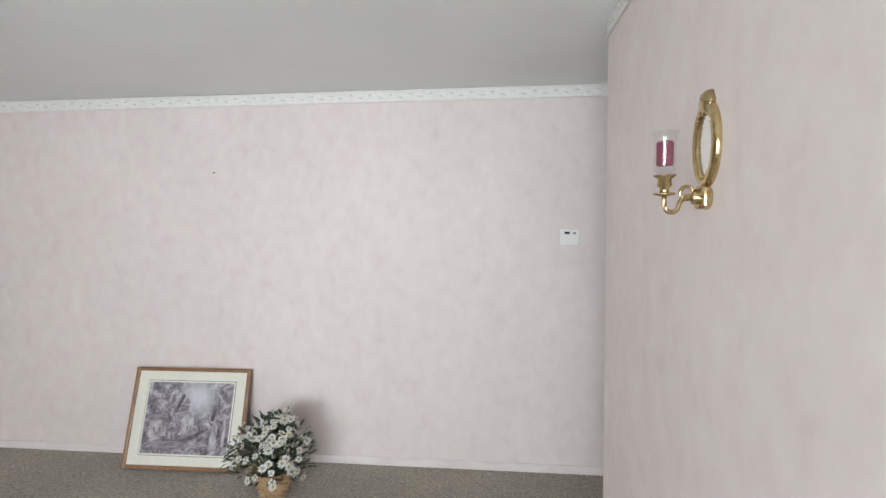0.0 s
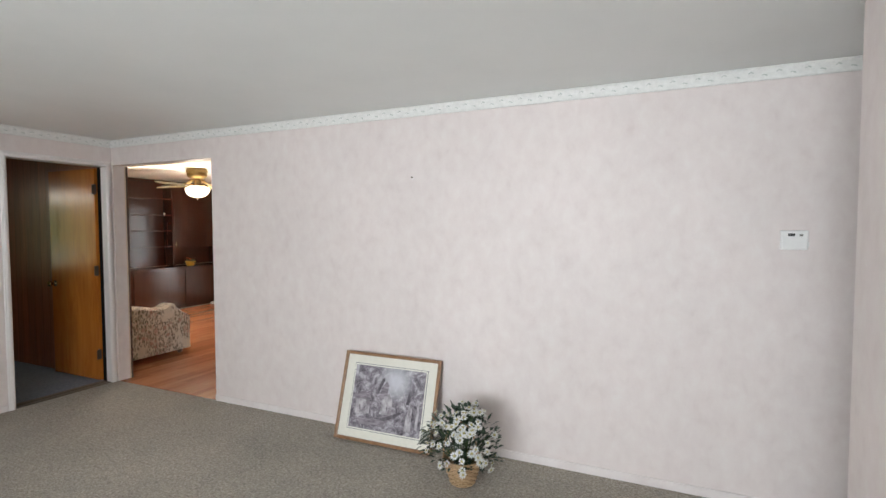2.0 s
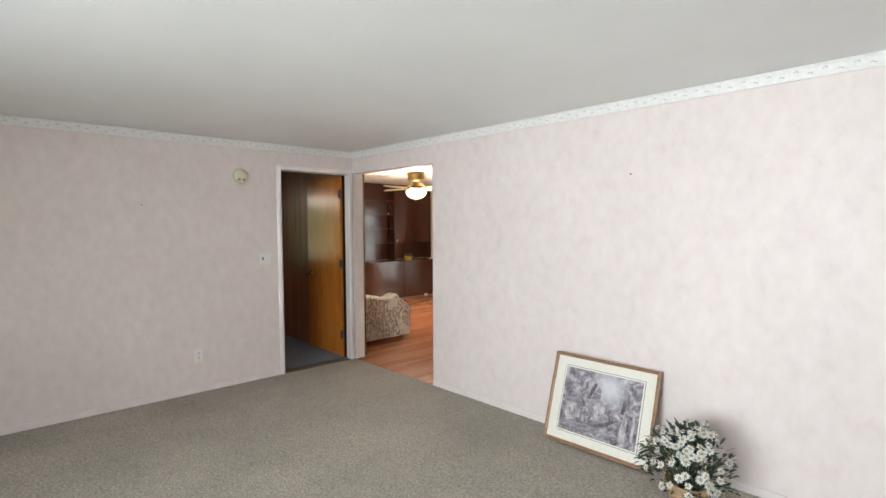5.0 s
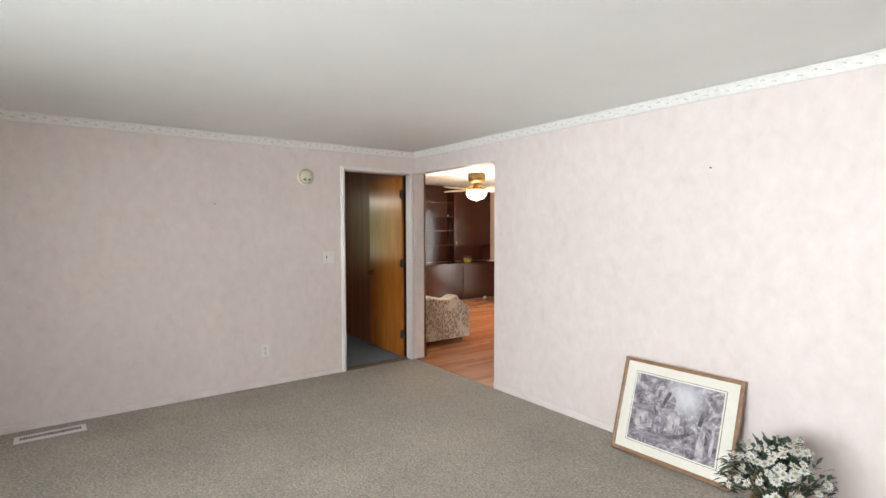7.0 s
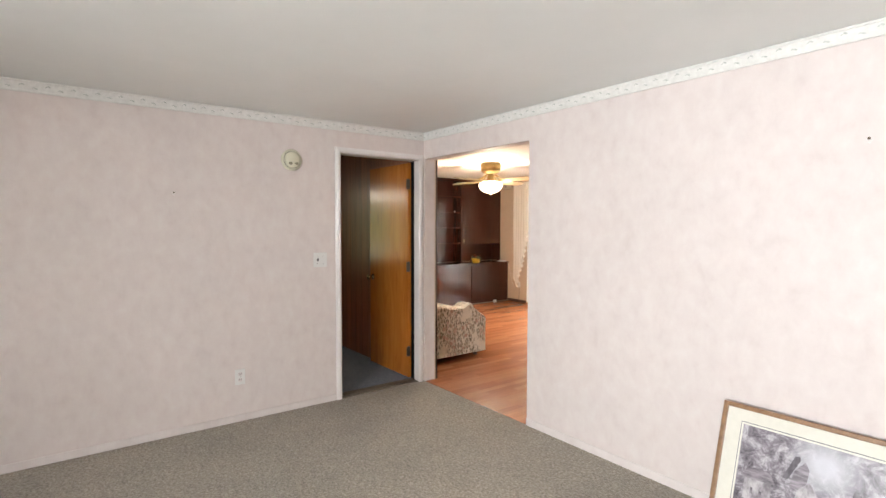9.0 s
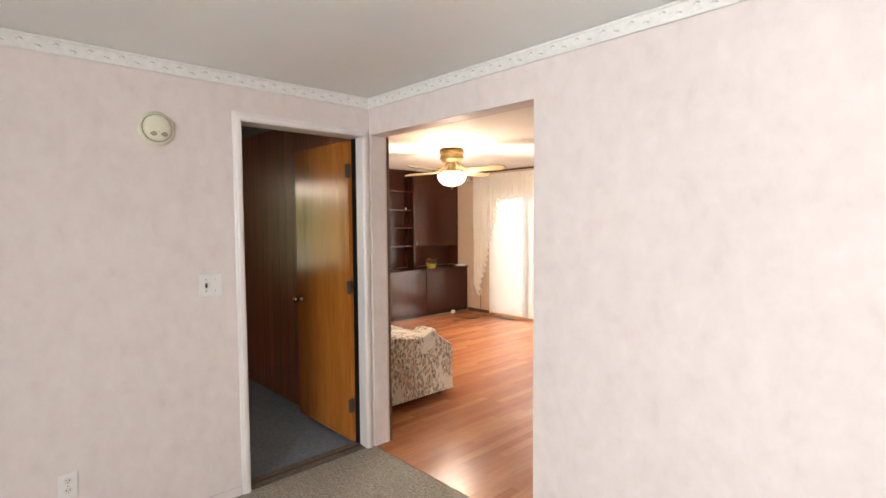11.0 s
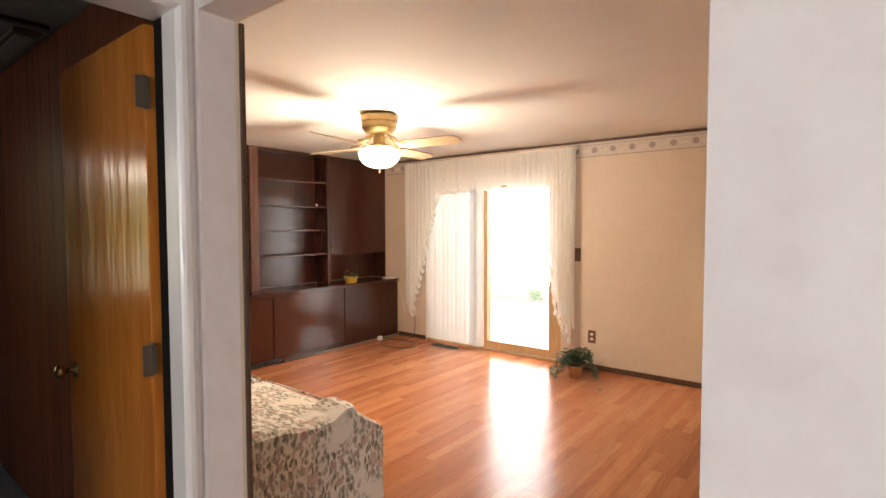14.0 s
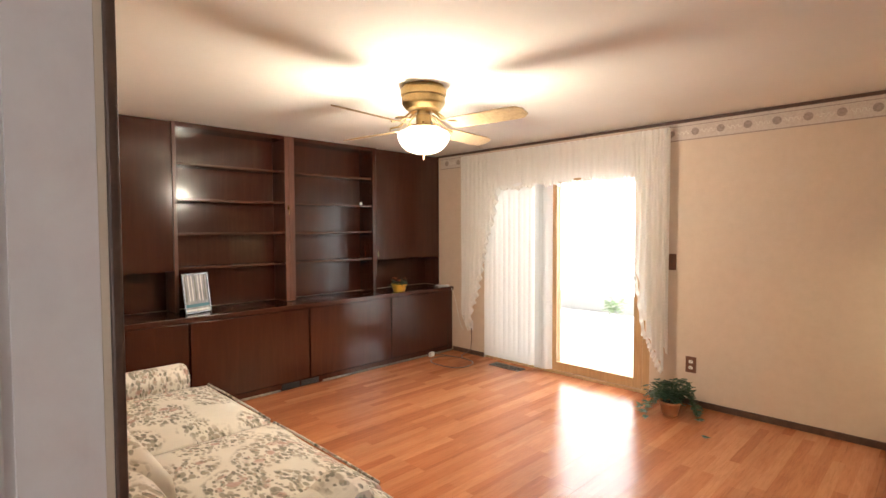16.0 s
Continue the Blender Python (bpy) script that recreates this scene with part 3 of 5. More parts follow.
# honey-coloured flush door, open against the panelling
door = structure(new("door_1"), "varnished honey-coloured wooden door standing open", "door")
part("leaf", boxed(-5.665, -4.926, 3.214, 3.249, 0.012, 2.032, bevel=0.003), DOOR_WOOD, door)
knob = part("door_knob", moved(lathe(bmesh.new(), [(0.031, 0), (0.031, 0.004), (0.012, 0.010), (0.011, 0.030), (0.024, 0.040), (0.028, 0.052), (0.022, 0.064), (0.006, 0.068)], 20), pose(-5.605, 3.214, 0.915, 90, 0, 0)), BRASS, door, "round brass knob", True)
for z in (1.79, 1.02, 0.22):
    h = part("hinge", boxed(-4.916, -4.912, 3.184, 3.224, z, z + 0.09, bevel=0.001), STEEL, door, "worn metal butt hinge")
    part("pin", moved(lathe(bmesh.new(), [(0.006, -0.003), (0.0065, 0), (0.0065, 0.09), (0.006, 0.094)], 10), pose(-4.918, 3.209, z)), STEEL, h)

# picture standing on the study floor
study_pic = thing("framed_picture", "dark-matted framed print leaning in the dim study", "picture", m=pose(-8.04, 2.925, 0.0, 0, 0, 0) @ pose(0, 0, 0, 0, -8, 0))


def picture_parts(parent, w, h, t, axis_rot, wood, mat, rule, art, bar=0.028, border_w=0.075):
    """Frame of four mitred bars, mat board, thin rule, print and glass; stands on z=0, centred, facing -y before axis_rot."""
    def put(name, bm, material_, label=""):
        return part(name, moved(bm, axis_rot), material_, parent, label)
    for s in (-1, 1):
        put("frame_bar", boxed(min(s * w / 2, s * (w / 2 - bar)), max(s * w / 2, s * (w / 2 - bar)), -t, 0, 0, h, bevel=0.004), wood)
    for z0 in (0.0, h - bar):
        put("frame_bar", boxed(-w / 2 + bar, w / 2 - bar, -t, 0, z0, z0 + bar, bevel=0.004), wood)
    put("backing", boxed(-w / 2 + 0.01, w / 2 - 0.01, -0.004, 0.001, 0.01, h - 0.01), wood)
    put("mat_board", boxed(-w / 2 + bar, w / 2 - bar, -0.010, -0.005, bar, h - bar), mat)
    i, j = bar + border_w, bar + border_w * 0.86
    put("rule", boxed(-w / 2 + i - 0.012, w / 2 - i + 0.012, -0.0115, -0.0103, j - 0.012, h - j + 0.012), rule)
    put("inner_mat", boxed(-w / 2 + i - 0.009, w / 2 - i + 0.009, -0.0130, -0.0117, j - 0.009, h - j + 0.009), mat)
    return put("print", moved(boxed(-w / 2 + i, w / 2 - i, -0.0008, 0.0, -h / 2 + j, h / 2 - j), Matrix.Translation((0, -0.0134, h / 2))), art)


picture_parts(study_pic, 0.72, 0.60, 0.022, pose(0, 0, 0, 0, 0, 90), FRAME_WOOD, DARK_TRIM, MAT_BOARD, SEPIA_PRINT)

# ---------------- den shell ----------------
bm = bmesh.new()
box(bm, -8.6, -7.52, YN, YN + 0.14, 0, DC)
box(bm, -7.52, -5.66, YN, YN + 0.14, 2.03, DC)
box(bm, -5.66, CORNER_E[0], YN, YN + 0.14, 0, DC)
structure(finish("wall_den_north", bm, DEN_PAPER), "warm tan wallpapered wall with a sliding door", "wall")
structure(finish("wall_den_west", boxed(-8.65, XCAB, YD, YN, 0, DC), DEN_PAPER), "tan wall behind the built-in cabinets", "wall")
bm = bmesh.new()
box(bm, -8.6, OPEN_L, YD - 0.0115, YD, 0, DC)
box(bm, OPEN_L, OPEN_R, YD - 0.0115, YD, OPEN_H, DC)
box(bm, OPEN_R, KX, YD - 0.0115, YD, 0, DC)
structure(finish("wall_den_south", bm, DEN_PAPER), "tan wall behind the sofa", "wall")
structure(finish("ceiling_den", boxed(-8.6, KX, YD - 0.011, YN + 0.14, DC + 0.001, DC + 0.1), DEN_CEILING), "cream painted ceiling of the den and kitchen", "ceiling")
# kitchen beyond the den, a little out of square with it
ea, eb = Vector((-3.46, YD, 0)), Vector((CORNER_E[0], YN, 0))
ed = (eb - ea).normalized()
EM = Matrix(((ed.x, ed.y, 0, ea.x), (ed.y, -ed.x, 0, ea.y), (0, 0, 1, 0), (0, 0, 0, 1)))
EL = (eb - ea).length
PEN = 2.70         # where the peninsula ends, along that line
SPLASH = mottled("cream_kitchen_paint", [(0.3, (0.72, 0.68, 0.57)), (0.7, (0.77, 0.73, 0.62))], 6.0, rough=0.45, fine=80.0, bumps=(0.08, 0.001))
COUNTER = mottled("cream_laminate_counter", [(0.3, (0.70, 0.66, 0.55)), (0.7, (0.76, 0.72, 0.61))], 60.0, rough=0.3, detail=3.0)
KITCHEN_OAK = mottled("reddish_stained_oak", [(0.25, (0.17, 0.066, 0.034)), (0.5, (0.235, 0.096, 0.050)), (0.8, (0.30, 0.13, 0.07))], 4.0, (8, 8, 0.5), 0.35, 60.0, (0.06, 0.001), distort=1.0, second=(0.8, 0.2))
structure(finish("wall_kitchen_north", boxed(CORNER_E[0] + 0.001, KX, YN, YN + 0.14, 0, DC), SPLASH), "cream painted kitchen wall behind the counter", "wall")
structure(finish("wall_kitchen_east", boxed(KX, KX + 0.14, YD - 0.012, YN + 0.14, 0, DC), SPLASH), "plain cream wall closing the kitchen", "wall")
soffit = structure(new("soffit"), "papered soffit above the kitchen wall cabinet", "soffit")
part("soffit_box", moved(boxed(PEN - 0.03, EL - 0.004, -0.045, 0.42, 2.141, DC, bevel=0.012, seg=3), EM), DEN_PAPER, soffit)
part("soffit_trim", moved(boxed(EL - 0.03, EL - 0.0045, -0.058, -0.0455, 2.132, DC - 0.027, bevel=0.003), EM), DARK_TRIM, soffit)
part("soffit_trim", moved(boxed(EL - 0.03, EL - 0.0045, -0.058, 0.02, 2.120, 2.1315, bevel=0.003), EM), DARK_TRIM, soffit)


def framed_panel(parent, u, v0, v1, z0, z1, mat, bar=0.055):
    """End panel of a cabinet: two stiles, two rails and a recessed field, facing down the room."""
    for a, b in ((v0, v0 + bar), (v1 - bar, v1)):
        part("stile", moved(boxed(u - 0.018, u, a, b, z0, z1, bevel=0.003), EM), mat, parent)
    for a, b in ((z0, z0 + bar), (z1 - bar, z1)):
        part("rail", moved(boxed(u - 0.018, u, v0 + bar + 0.0005, v1 - bar - 0.0005, a, b, bevel=0.003), EM), mat, parent)
    part("field", moved(boxed(u - 0.008, u, v0 + bar, v1 - bar, z0 + bar, z1 - bar), EM), mat, parent)


upper = thing("wall_cabinet", "reddish oak kitchen wall cabinet hung under a papered soffit", "cabinet")
part("body", moved(boxed(PEN + 0.019, EL - 0.004, 0.002, 0.335, 1.388, 2.117, bevel=0.002), EM), KITCHEN_OAK, upper)
framed_panel(upper, PEN + 0.0185, 0.0, 0.337, 1.388, 2.117, KITCHEN_OAK)
part("side_moulding", moved(boxed(EL - 0.030, EL - 0.0045, -0.016, 0.0015, 1.388, 2.117, bevel=0.003), EM), DARK_TRIM, upper)
base = thing("kitchen_cabinet", "reddish oak peninsula cabinet below a cream counter", "cabinet")
part("body", moved(boxed(PEN + 0.019, EL - 0.004, 0.012, 0.60, 0.09, 0.864, bevel=0.002), EM), KITCHEN_OAK, base)
part("plinth", moved(boxed(PEN + 0.06, EL - 0.004, 0.04, 0.55, 0.001, 0.0895), EM), DARK_TRIM, base)
framed_panel(base, PEN + 0.0185, 0.010, 0.602, 0.09, 0.864, KITCHEN_OAK, 0.07)
part("side_moulding", moved(boxed(EL - 0.030, EL - 0.0045, -0.004, 0.0115, 0.001, 0.864, bevel=0.003), EM), DARK_TRIM, base)
worktop = thing("counter_top", "cream laminate counter with rounded corner on the peninsula", "counter")
bm = bmesh.new()
arc = [(PEN - 0.02 + 0.05 - 0.05 * math.sin(a), -0.02 + 0.05 - 0.05 * math.cos(a)) for a in [0.2618 * k for k in range(7)]]
outline = [(EL - 0.004, -0.02)] + arc + [(PEN - 0.02, 0.63), (EL - 0.004, 0.63)]
lower_ring = [bm.verts.new((u, v, 0.866)) for u, v in outline]
upper_ring = [bm.verts.new((u, v, 0.908)) for u, v in outline]
bm.faces.new(lower_ring)
bm.faces.new(upper_ring)
for k in range(len(outline)):
    q = (k + 1) % len(outline)
    bm.faces.new((lower_ring[k], lower_ring[q], upper_ring[q], upper_ring[k]))
part("slab", moved(bm, EM), COUNTER, worktop)
part("upstand", moved(boxed(EL - 0.024, EL - 0.0042, -0.018, 0.63, 0.9085, 1.01, bevel=0.004), EM), COUNTER, worktop, "low cream upstand")
strip = thing("strip_light", "slim lit strip light under the kitchen wall cabinet", "lamp")
part("housing", boxed(-3.445, -3.355, 6.58, 7.42, 1.368, 1.3875, bevel=0.004), WHITE_PLASTIC, strip)
part("diffuser", boxed(-3.435, -3.365, 6.60, 7.40, 1.356, 1.3675, bevel=0.003), TUBE_GLOW, strip, "glowing warm diffuser")

dt = structure(new("dark_trim"), "dark brown wooden moulding of the den", "trim")
part("moulding", boxed(XCAB + 0.26, CORNER_E[0] - 0.047, YN - 0.022, YN - 0.0005, DC - 0.026, DC - 0.001, bevel=0.005), DARK_TRIM, dt)
part("opening_edge", boxed(OPEN_L - 0.05, OPEN_L + 0.006, YD + 0.0005, YD + 0.018, 0, OPEN_H, bevel=0.004), DARK_TRIM, dt)
part("board", boxed(-5.655, CORNER_E[0], YN - 0.014, YN - 0.0005, 0, 0.05, bevel=0.004), DARK_TRIM, dt)
part("board", boxed(-8.0, -7.525, YN - 0.014, YN - 0.0005, 0, 0.05, bevel=0.004), DARK_TRIM, dt)

# paper border of the den: pinkish band with round medallions
dborder = structure(new("den_border"), "beige paper border with grey scrolls and round medallions", "border")
BAND = mottled("beige_border_paper", [(0.3, (0.52, 0.43, 0.36)), (0.55, (0.61, 0.53, 0.46)), (0.8, (0.68, 0.61, 0.54))], 45.0, rough=0.7, distort=2.0)
SCROLL = mottled("pale_scroll_print", [(0.3, (0.66, 0.60, 0.52)), (0.7, (0.74, 0.69, 0.61))], 60.0, rough=0.7)
MEDAL = mottled("brown_grey_medallion", [(0.3, (0.28, 0.215, 0.18)), (0.7, (0.42, 0.34, 0.29))], 70.0, rough=0.7)
for x0, x1 in ((-8.2, -7.72), (-5.60, CORNER_E[0] - 0.055)):
    part("band", boxed(x0, x1, YN - 0.004, YN - 0.0005, DC - 0.158, DC - 0.027), BAND, dborder)
    part("band_edge", boxed(x0, x1, YN - 0.006, YN - 0.0005, DC - 0.166, DC - 0.158), MEDAL, dborder)
    part("band_edge", boxed(x0, x1, YN - 0.006, YN - 0.0042, DC - 0.052, DC - 0.047), MEDAL, dborder)
    x = x0 + 0.10
    while x < x1 - 0.04:
        part("medallion", moved(lathe(bmesh.new(), [(0.029, 0), (0.029, 0.001), (0.020, 0.0016)], 14), pose(x, YN - 0.0042, DC - 0.102, 90, 0, 0)), MEDAL, dborder)
        if x + 0.15 < x1:
            part("scroll", tube(bmesh.new(), [(x + 0.042 + 0.1 * k / 14, YN - 0.0045, DC - 0.104 + 0.014 * math.sin(k * 1.35) + 0.006 * math.sin(k * 2.9)) for k in range(15)], 0.0042, 5), SCROLL, dborder)
        x += 0.185

# ---------------- sliding door and outside ----------------
slider = structure(new("sliding_door"), "oak-framed sliding glass door to a bright patio", "door")
for x0, x1, z0, z1, y0, y1 in ((-7.52, -7.46, 0.0, 2.03, 0.02, 0.12), (-5.72, -5.66, 0.0, 2.03, -0.004, 0.12), (-7.46, -5.72, 1.97, 2.03, 0.02, 0.12), (-7.46, -5.72, 0.0, 0.025, 0.0, 0.12)):
    part("outer_frame", boxed(x0, x1, YN + y0, YN + y1, z0, z1, bevel=0.004), OAK, slider)
for x0, x1, yo in ((-6.66, -5.735, 0.015), (-7.44, -6.60, 0.065)):
    part("panel_stile", boxed(x0, x0 + 0.062, YN + yo, YN + yo + 0.04, 0.03, 1.965, bevel=0.004), OAK, slider)
    part("panel_stile", boxed(x1 - 0.075, x1, YN + yo, YN + yo + 0.04, 0.03, 1.965, bevel=0.004), OAK, slider)
    part("panel_rail", boxed(x0 + 0.062, x1 - 0.075, YN + yo, YN + yo + 0.04, 0.03, 0.115, bevel=0.004), OAK, slider)
    part("panel_rail", boxed(x0 + 0.062, x1 - 0.075, YN + yo, YN + yo + 0.04, 1.88, 1.965, bevel=0.004), OAK, slider)
    pane = part("pane", boxed(x0 + 0.06, x1 - 0.073, YN + yo + 0.017, YN + yo + 0.023, 0.11, 1.885), GLASS, slider, "clear glass pane")
    pane.visible_shadow = False
part("pull_handle", boxed(-5.775, -5.755, YN - 0.006, YN + 0.016, 0.92, 1.12, bevel=0.006), OAK, slider)

patio = structure(finish("ground", boxed(-14, 0, YN + 0.14, 14.0, -0.18, -0.06), CONCRETE), "sun-bleached concrete patio", "ground")
for x in (-9.4, -8.2, -7.0, -5.8, -4.6):
    part("slab", boxed(x + 0.01, x + 1.19, 7.65, 11.4, -0.07, -0.045, bevel=0.006), CONCRETE, patio)
backdrop = structure(finish("backdrop", boxed(-16, 2, 13.0, 13.1, -0.2, 7.0), DAY_GLOW), "bright hazy daylight beyond the patio", "backdrop")
structure(finish("backdrop_garden", boxed(-11.1, -11.0, -2.0, 5.5, -0.2, 4.5), GREEN_GLOW), "sunlit garden haze beyond the study window", "backdrop")
structure(finish("backdrop_front", boxed(-7, 4, -6.1, -6.0, -0.5, 5.0), DAY_GLOW), "bright daylight beyond the picture window", "backdrop")
structure(finish("patio_wall", boxed(-12, -3.6, 11.6, 11.75, -0.1, 0.26, bevel=0.02), STUCCO), "low white garden wall past the patio", "wall")

# ---------------- front room things ----------------
# framed print leaning on the wall
print_m = pose(-1.714, 3.104, 0.004, 0, 0, 1.0) @ pose(0, 0, 0, -17.0, 0, 0)
village = thing("framed_picture", "brown-framed grey village print with cream mat leaning on the wall", "picture", m=print_m)
picture_parts(village, 0.752, 0.602, 0.024, Matrix(), FRAME_WOOD, MAT_BOARD, MAT_LINE, PRINT, bar=0.022, border_w=0.078)
# shapes within the print: cottages, roofs, path
INK = mottled("dark_grey_ink", [(0.35, (0.045, 0.038, 0.046)), (0.65, (0.16, 0.14, 0.16))], 40.0, (1, 1, 0.5), rough=0.4, detail=8.0)
PALE = mottled("pale_grey_ink", [(0.36, (0.17, 0.15, 0.165)), (0.5, (0.33, 0.30, 0.32)), (0.64, (0.50, 0.47, 0.49))], 34.0, (1, 1, 0.6), rough=0.4, detail=8.0)
MID = mottled("mid_grey_ink", [(0.35, (0.10, 0.085, 0.10)), (0.65, (0.34, 0.30, 0.33))], 14.0, (1, 1, 5), rough=0.4, detail=8.0)
YP = -0.0146


def flat(name, pts, mat, parent, y=YP):
    bm = bmesh.new()
    bm.faces.new([bm.verts.new((x, y, z)) for x, z in pts])
    return part(name, bm, mat, parent)


flat("cottage_wall", [(-0.045, 0.20), (0.05, 0.20), (0.045, 0.30), (0.012, 0.345), (-0.03, 0.30)], PALE, village)
flat("roof", [(-0.062, 0.305), (-0.048, 0.375), (-0.012, 0.425), (0.006, 0.395), (0.002, 0.335), (-0.03, 0.302)], MID, village, YP - 0.0003)
flat("cottage_wall", [(-0.240, 0.185), (-0.185, 0.18), (-0.125, 0.195), (-0.13, 0.285), (-0.175, 0.29), (-0.24, 0.28)], PALE, village)
flat("roof", [(-0.255, 0.276), (-0.115, 0.284), (-0.135, 0.325), (-0.18, 0.335), (-0.235, 0.322)], MID, village, YP - 0.0003)
flat("path", [(-0.24, 0.155), (-0.10, 0.165), (0.02, 0.20), (0.10, 0.205), (0.03, 0.165), (-0.02, 0.118), (-0.18, 0.118)], MID, village)
flat("roof_edge", [(-0.092, 0.330), (-0.070, 0.330), (-0.030, 0.425), (-0.034, 0.442), (-0.052, 0.436)], INK, village, YP - 0.0006)
flat("path_shade", [(-0.105, 0.168), (-0.02, 0.176), (0.11, 0.232), (0.125, 0.226), (0.07, 0.186), (0.0, 0.160)], INK, village, YP - 0.0006)
flat("tree_trunk", [(0.150, 0.29), (0.172, 0.285), (0.192, 0.36), (0.166, 0.372)], INK, village, YP - 0.0006)
flat("gate_post", [(0.155, 0.12), (0.205, 0.12), (0.20, 0.27), (0.185, 0.31), (0.172, 0.26), (0.160, 0.19)], PALE, village)
flat("gate_post", [(0.232, 0.14), (0.252, 0.13), (0.255, 0.30), (0.245, 0.325), (0.236, 0.28)], PALE, village)
for wx, wz in ((-0.205, 0.215), (-0.168, 0.21), (0.010, 0.225), (0.028, 0.222)):
    flat("window_mark", [(wx - 0.005, wz), (wx + 0.006, wz - 0.002), (wx + 0.005, wz + 0.026), (wx - 0.006, wz + 0.030)], MID, village, YP - 0.0006)


# basket of daisies
def daisy_head(bm, centre, normal, r, petals=11):
    n = Vector(normal).normalized()
    u = n.orthogonal().normalized()
    w = n.cross(u)
    c = Vector(centre)
    for i in range(petals):
        a = 2 * math.pi * i / petals + random.uniform(-0.1, 0.1)
        d = math.cos(a) * u + math.sin(a) * w
        s = -math.sin(a) * u + math.cos(a) * w
        ln = r * random.uniform(0.82, 1.1)
        lift = n * r * random.uniform(-0.15, 0.25)
        vs = [c + d * r * 0.16, c + d * ln * 0.6 + s * r * 0.17 + lift * 0.5, c + d * ln + lift, c + d * ln * 0.6 - s * r * 0.17 + lift * 0.5]
        bm.faces.new([bm.verts.new(v) for v in vs])


def leaf_blade(bm, base, direction, length, width, droop=0.2):
    d = Vector(direction).normalized()
    s = d.cross(Vector((0, 0, 1)))
    s = s.normalized() if s.length > 1e-3 else Vector((1, 0, 0))
    b = Vector(base)
    down = Vector((0, 0, -1)) * length * droop
    rows = []
    for f, wd in ((0.0, 0.15), (0.35, 1.0), (0.7, 0.75), (1.0, 0.02)):
        p = b + d * length * f + down * f * f
        up = Vector((0, 0, 1)) * width * 0.18 * wd
        rows.append((bm.verts.new(p - s * width * 0.5 * wd + up), bm.verts.new(p), bm.verts.new(p + s * width * 0.5 * wd + up)))
    for a, c in zip(rows, rows[1:]):
        bm.faces.new((a[0], a[1], c[1], c[0]))
        bm.faces.new((a[1], a[2], c[2], c[1]))


daisy = thing("flower_basket", "wicker basket of white silk daisies standing on the carpet", "basket", m=pose(-1.03, 2.885, 0) @ Matrix.Diagonal((0.95, 0.95, 0.93, 1)))
random.seed(4)
bk = part("basket", lathe(bmesh.new(), [(0.062, 0.0), (0.070, 0.012), (0.094, 0.08), (0.114, 0.155), (0.110, 0.160), (0.086, 0.08), (0.056, 0.02)], 32), WICKER, daisy, "woven honey-coloured wicker basket", True)
# woven strands
for k in range(11):
    z = 0.014 + 0.0135 * k
    r0 = 0.069 + 0.046 * (z / 0.155)
    ph = k * math.pi
    loop = [((r0 + 0.0035 * math.sin(11 * 2 * math.pi * i / 66 + ph)) * math.cos(2 * math.pi * i / 66), (r0 + 0.0035 * math.sin(11 * 2 * math.pi * i / 66 + ph)) * math.sin(2 * math.pi * i / 66), z) for i in range(67)]
    part("strand", tube(bmesh.new(), loop, 0.0052, 6), WICKER, bk, "", True)
part("rim", tube(bmesh.new(), [(0.116 * math.cos(2 * math.pi * i / 40), 0.116 * math.sin(2 * math.pi * i / 40), 0.160 + 0.003 * math.sin(20 * 2 * math.pi * i / 40)) for i in range(41)], 0.009, 8), WICKER, bk, "", True)
part("handle", tube(bmesh.new(), [(0.114 * math.cos(math.pi * i / 20), -0.03, 0.155 + 0.24 * math.sin(math.pi * i / 20)) for i in range(21)], 0.006, 8), WICKER, daisy, "arched wicker handle", True)
green = bmesh.new()
stems = bmesh.new()


def dome(az, el, r):
    return Vector((r * math.cos(az) * math.cos(el) * 1.06, r * math.sin(az) * math.cos(el) * 0.86, 0.235 + r * math.sin(el) * 1.12))


heads = []
for k in range(5):
    hb = bmesh.new()
    daisy_head(hb, (0, 0, 0), (0, 0, 1), 0.0245, 10 + k % 3)
    me = bpy.data.meshes.new("daisy")
    hb.to_mesh(me)
    hb.free()
    me.materials.append(PETAL)
    cb = lathe(bmesh.new(), [(0.004, -0.002), (0.0075, 0.001), (0.005, 0.005)], 8)
    ce = bpy.data.meshes.new("flower_centre")
    cb.to_mesh(ce)
    cb.free()
    ce.materials.append(POLLEN)
    heads.append((me, ce))
for i in range(108):
    az = random.uniform(0, 2 * math.pi) if i % 3 == 0 else random.gauss(-1.45, 0.95)
    el = random.uniform(-0.35, 1.3)
    r = random.uniform(0.19, 0.255)
    p = dome(az, el, r)
    p.z = max(p.z, 0.15 + random.uniform(0, 0.05))
    out = (p - Vector((0, 0, 0.16))).normalized()
    facing = out + Vector((random.uniform(-0.35, 0.35), random.uniform(-0.5, 0.2), random.uniform(-0.2, 0.5)))
    me, ce = heads[i % 5]
    o = new("daisy", me)
    o.parent = daisy
    s = random.uniform(0.85, 1.2)
    o.matrix_local = Matrix.Translation(p) @ facing.to_track_quat("Z", "Y").to_matrix().to_4x4() @ Matrix.Diagonal((s, s, s, 1))
    c = new("flower_centre", ce)
    c.parent = o
    tube(stems, [(p.x * 0.15, p.y * 0.15, 0.12), tuple(p * 0.55 + Vector((0, 0, 0.09))), tuple(p)], 0.0016, 5)
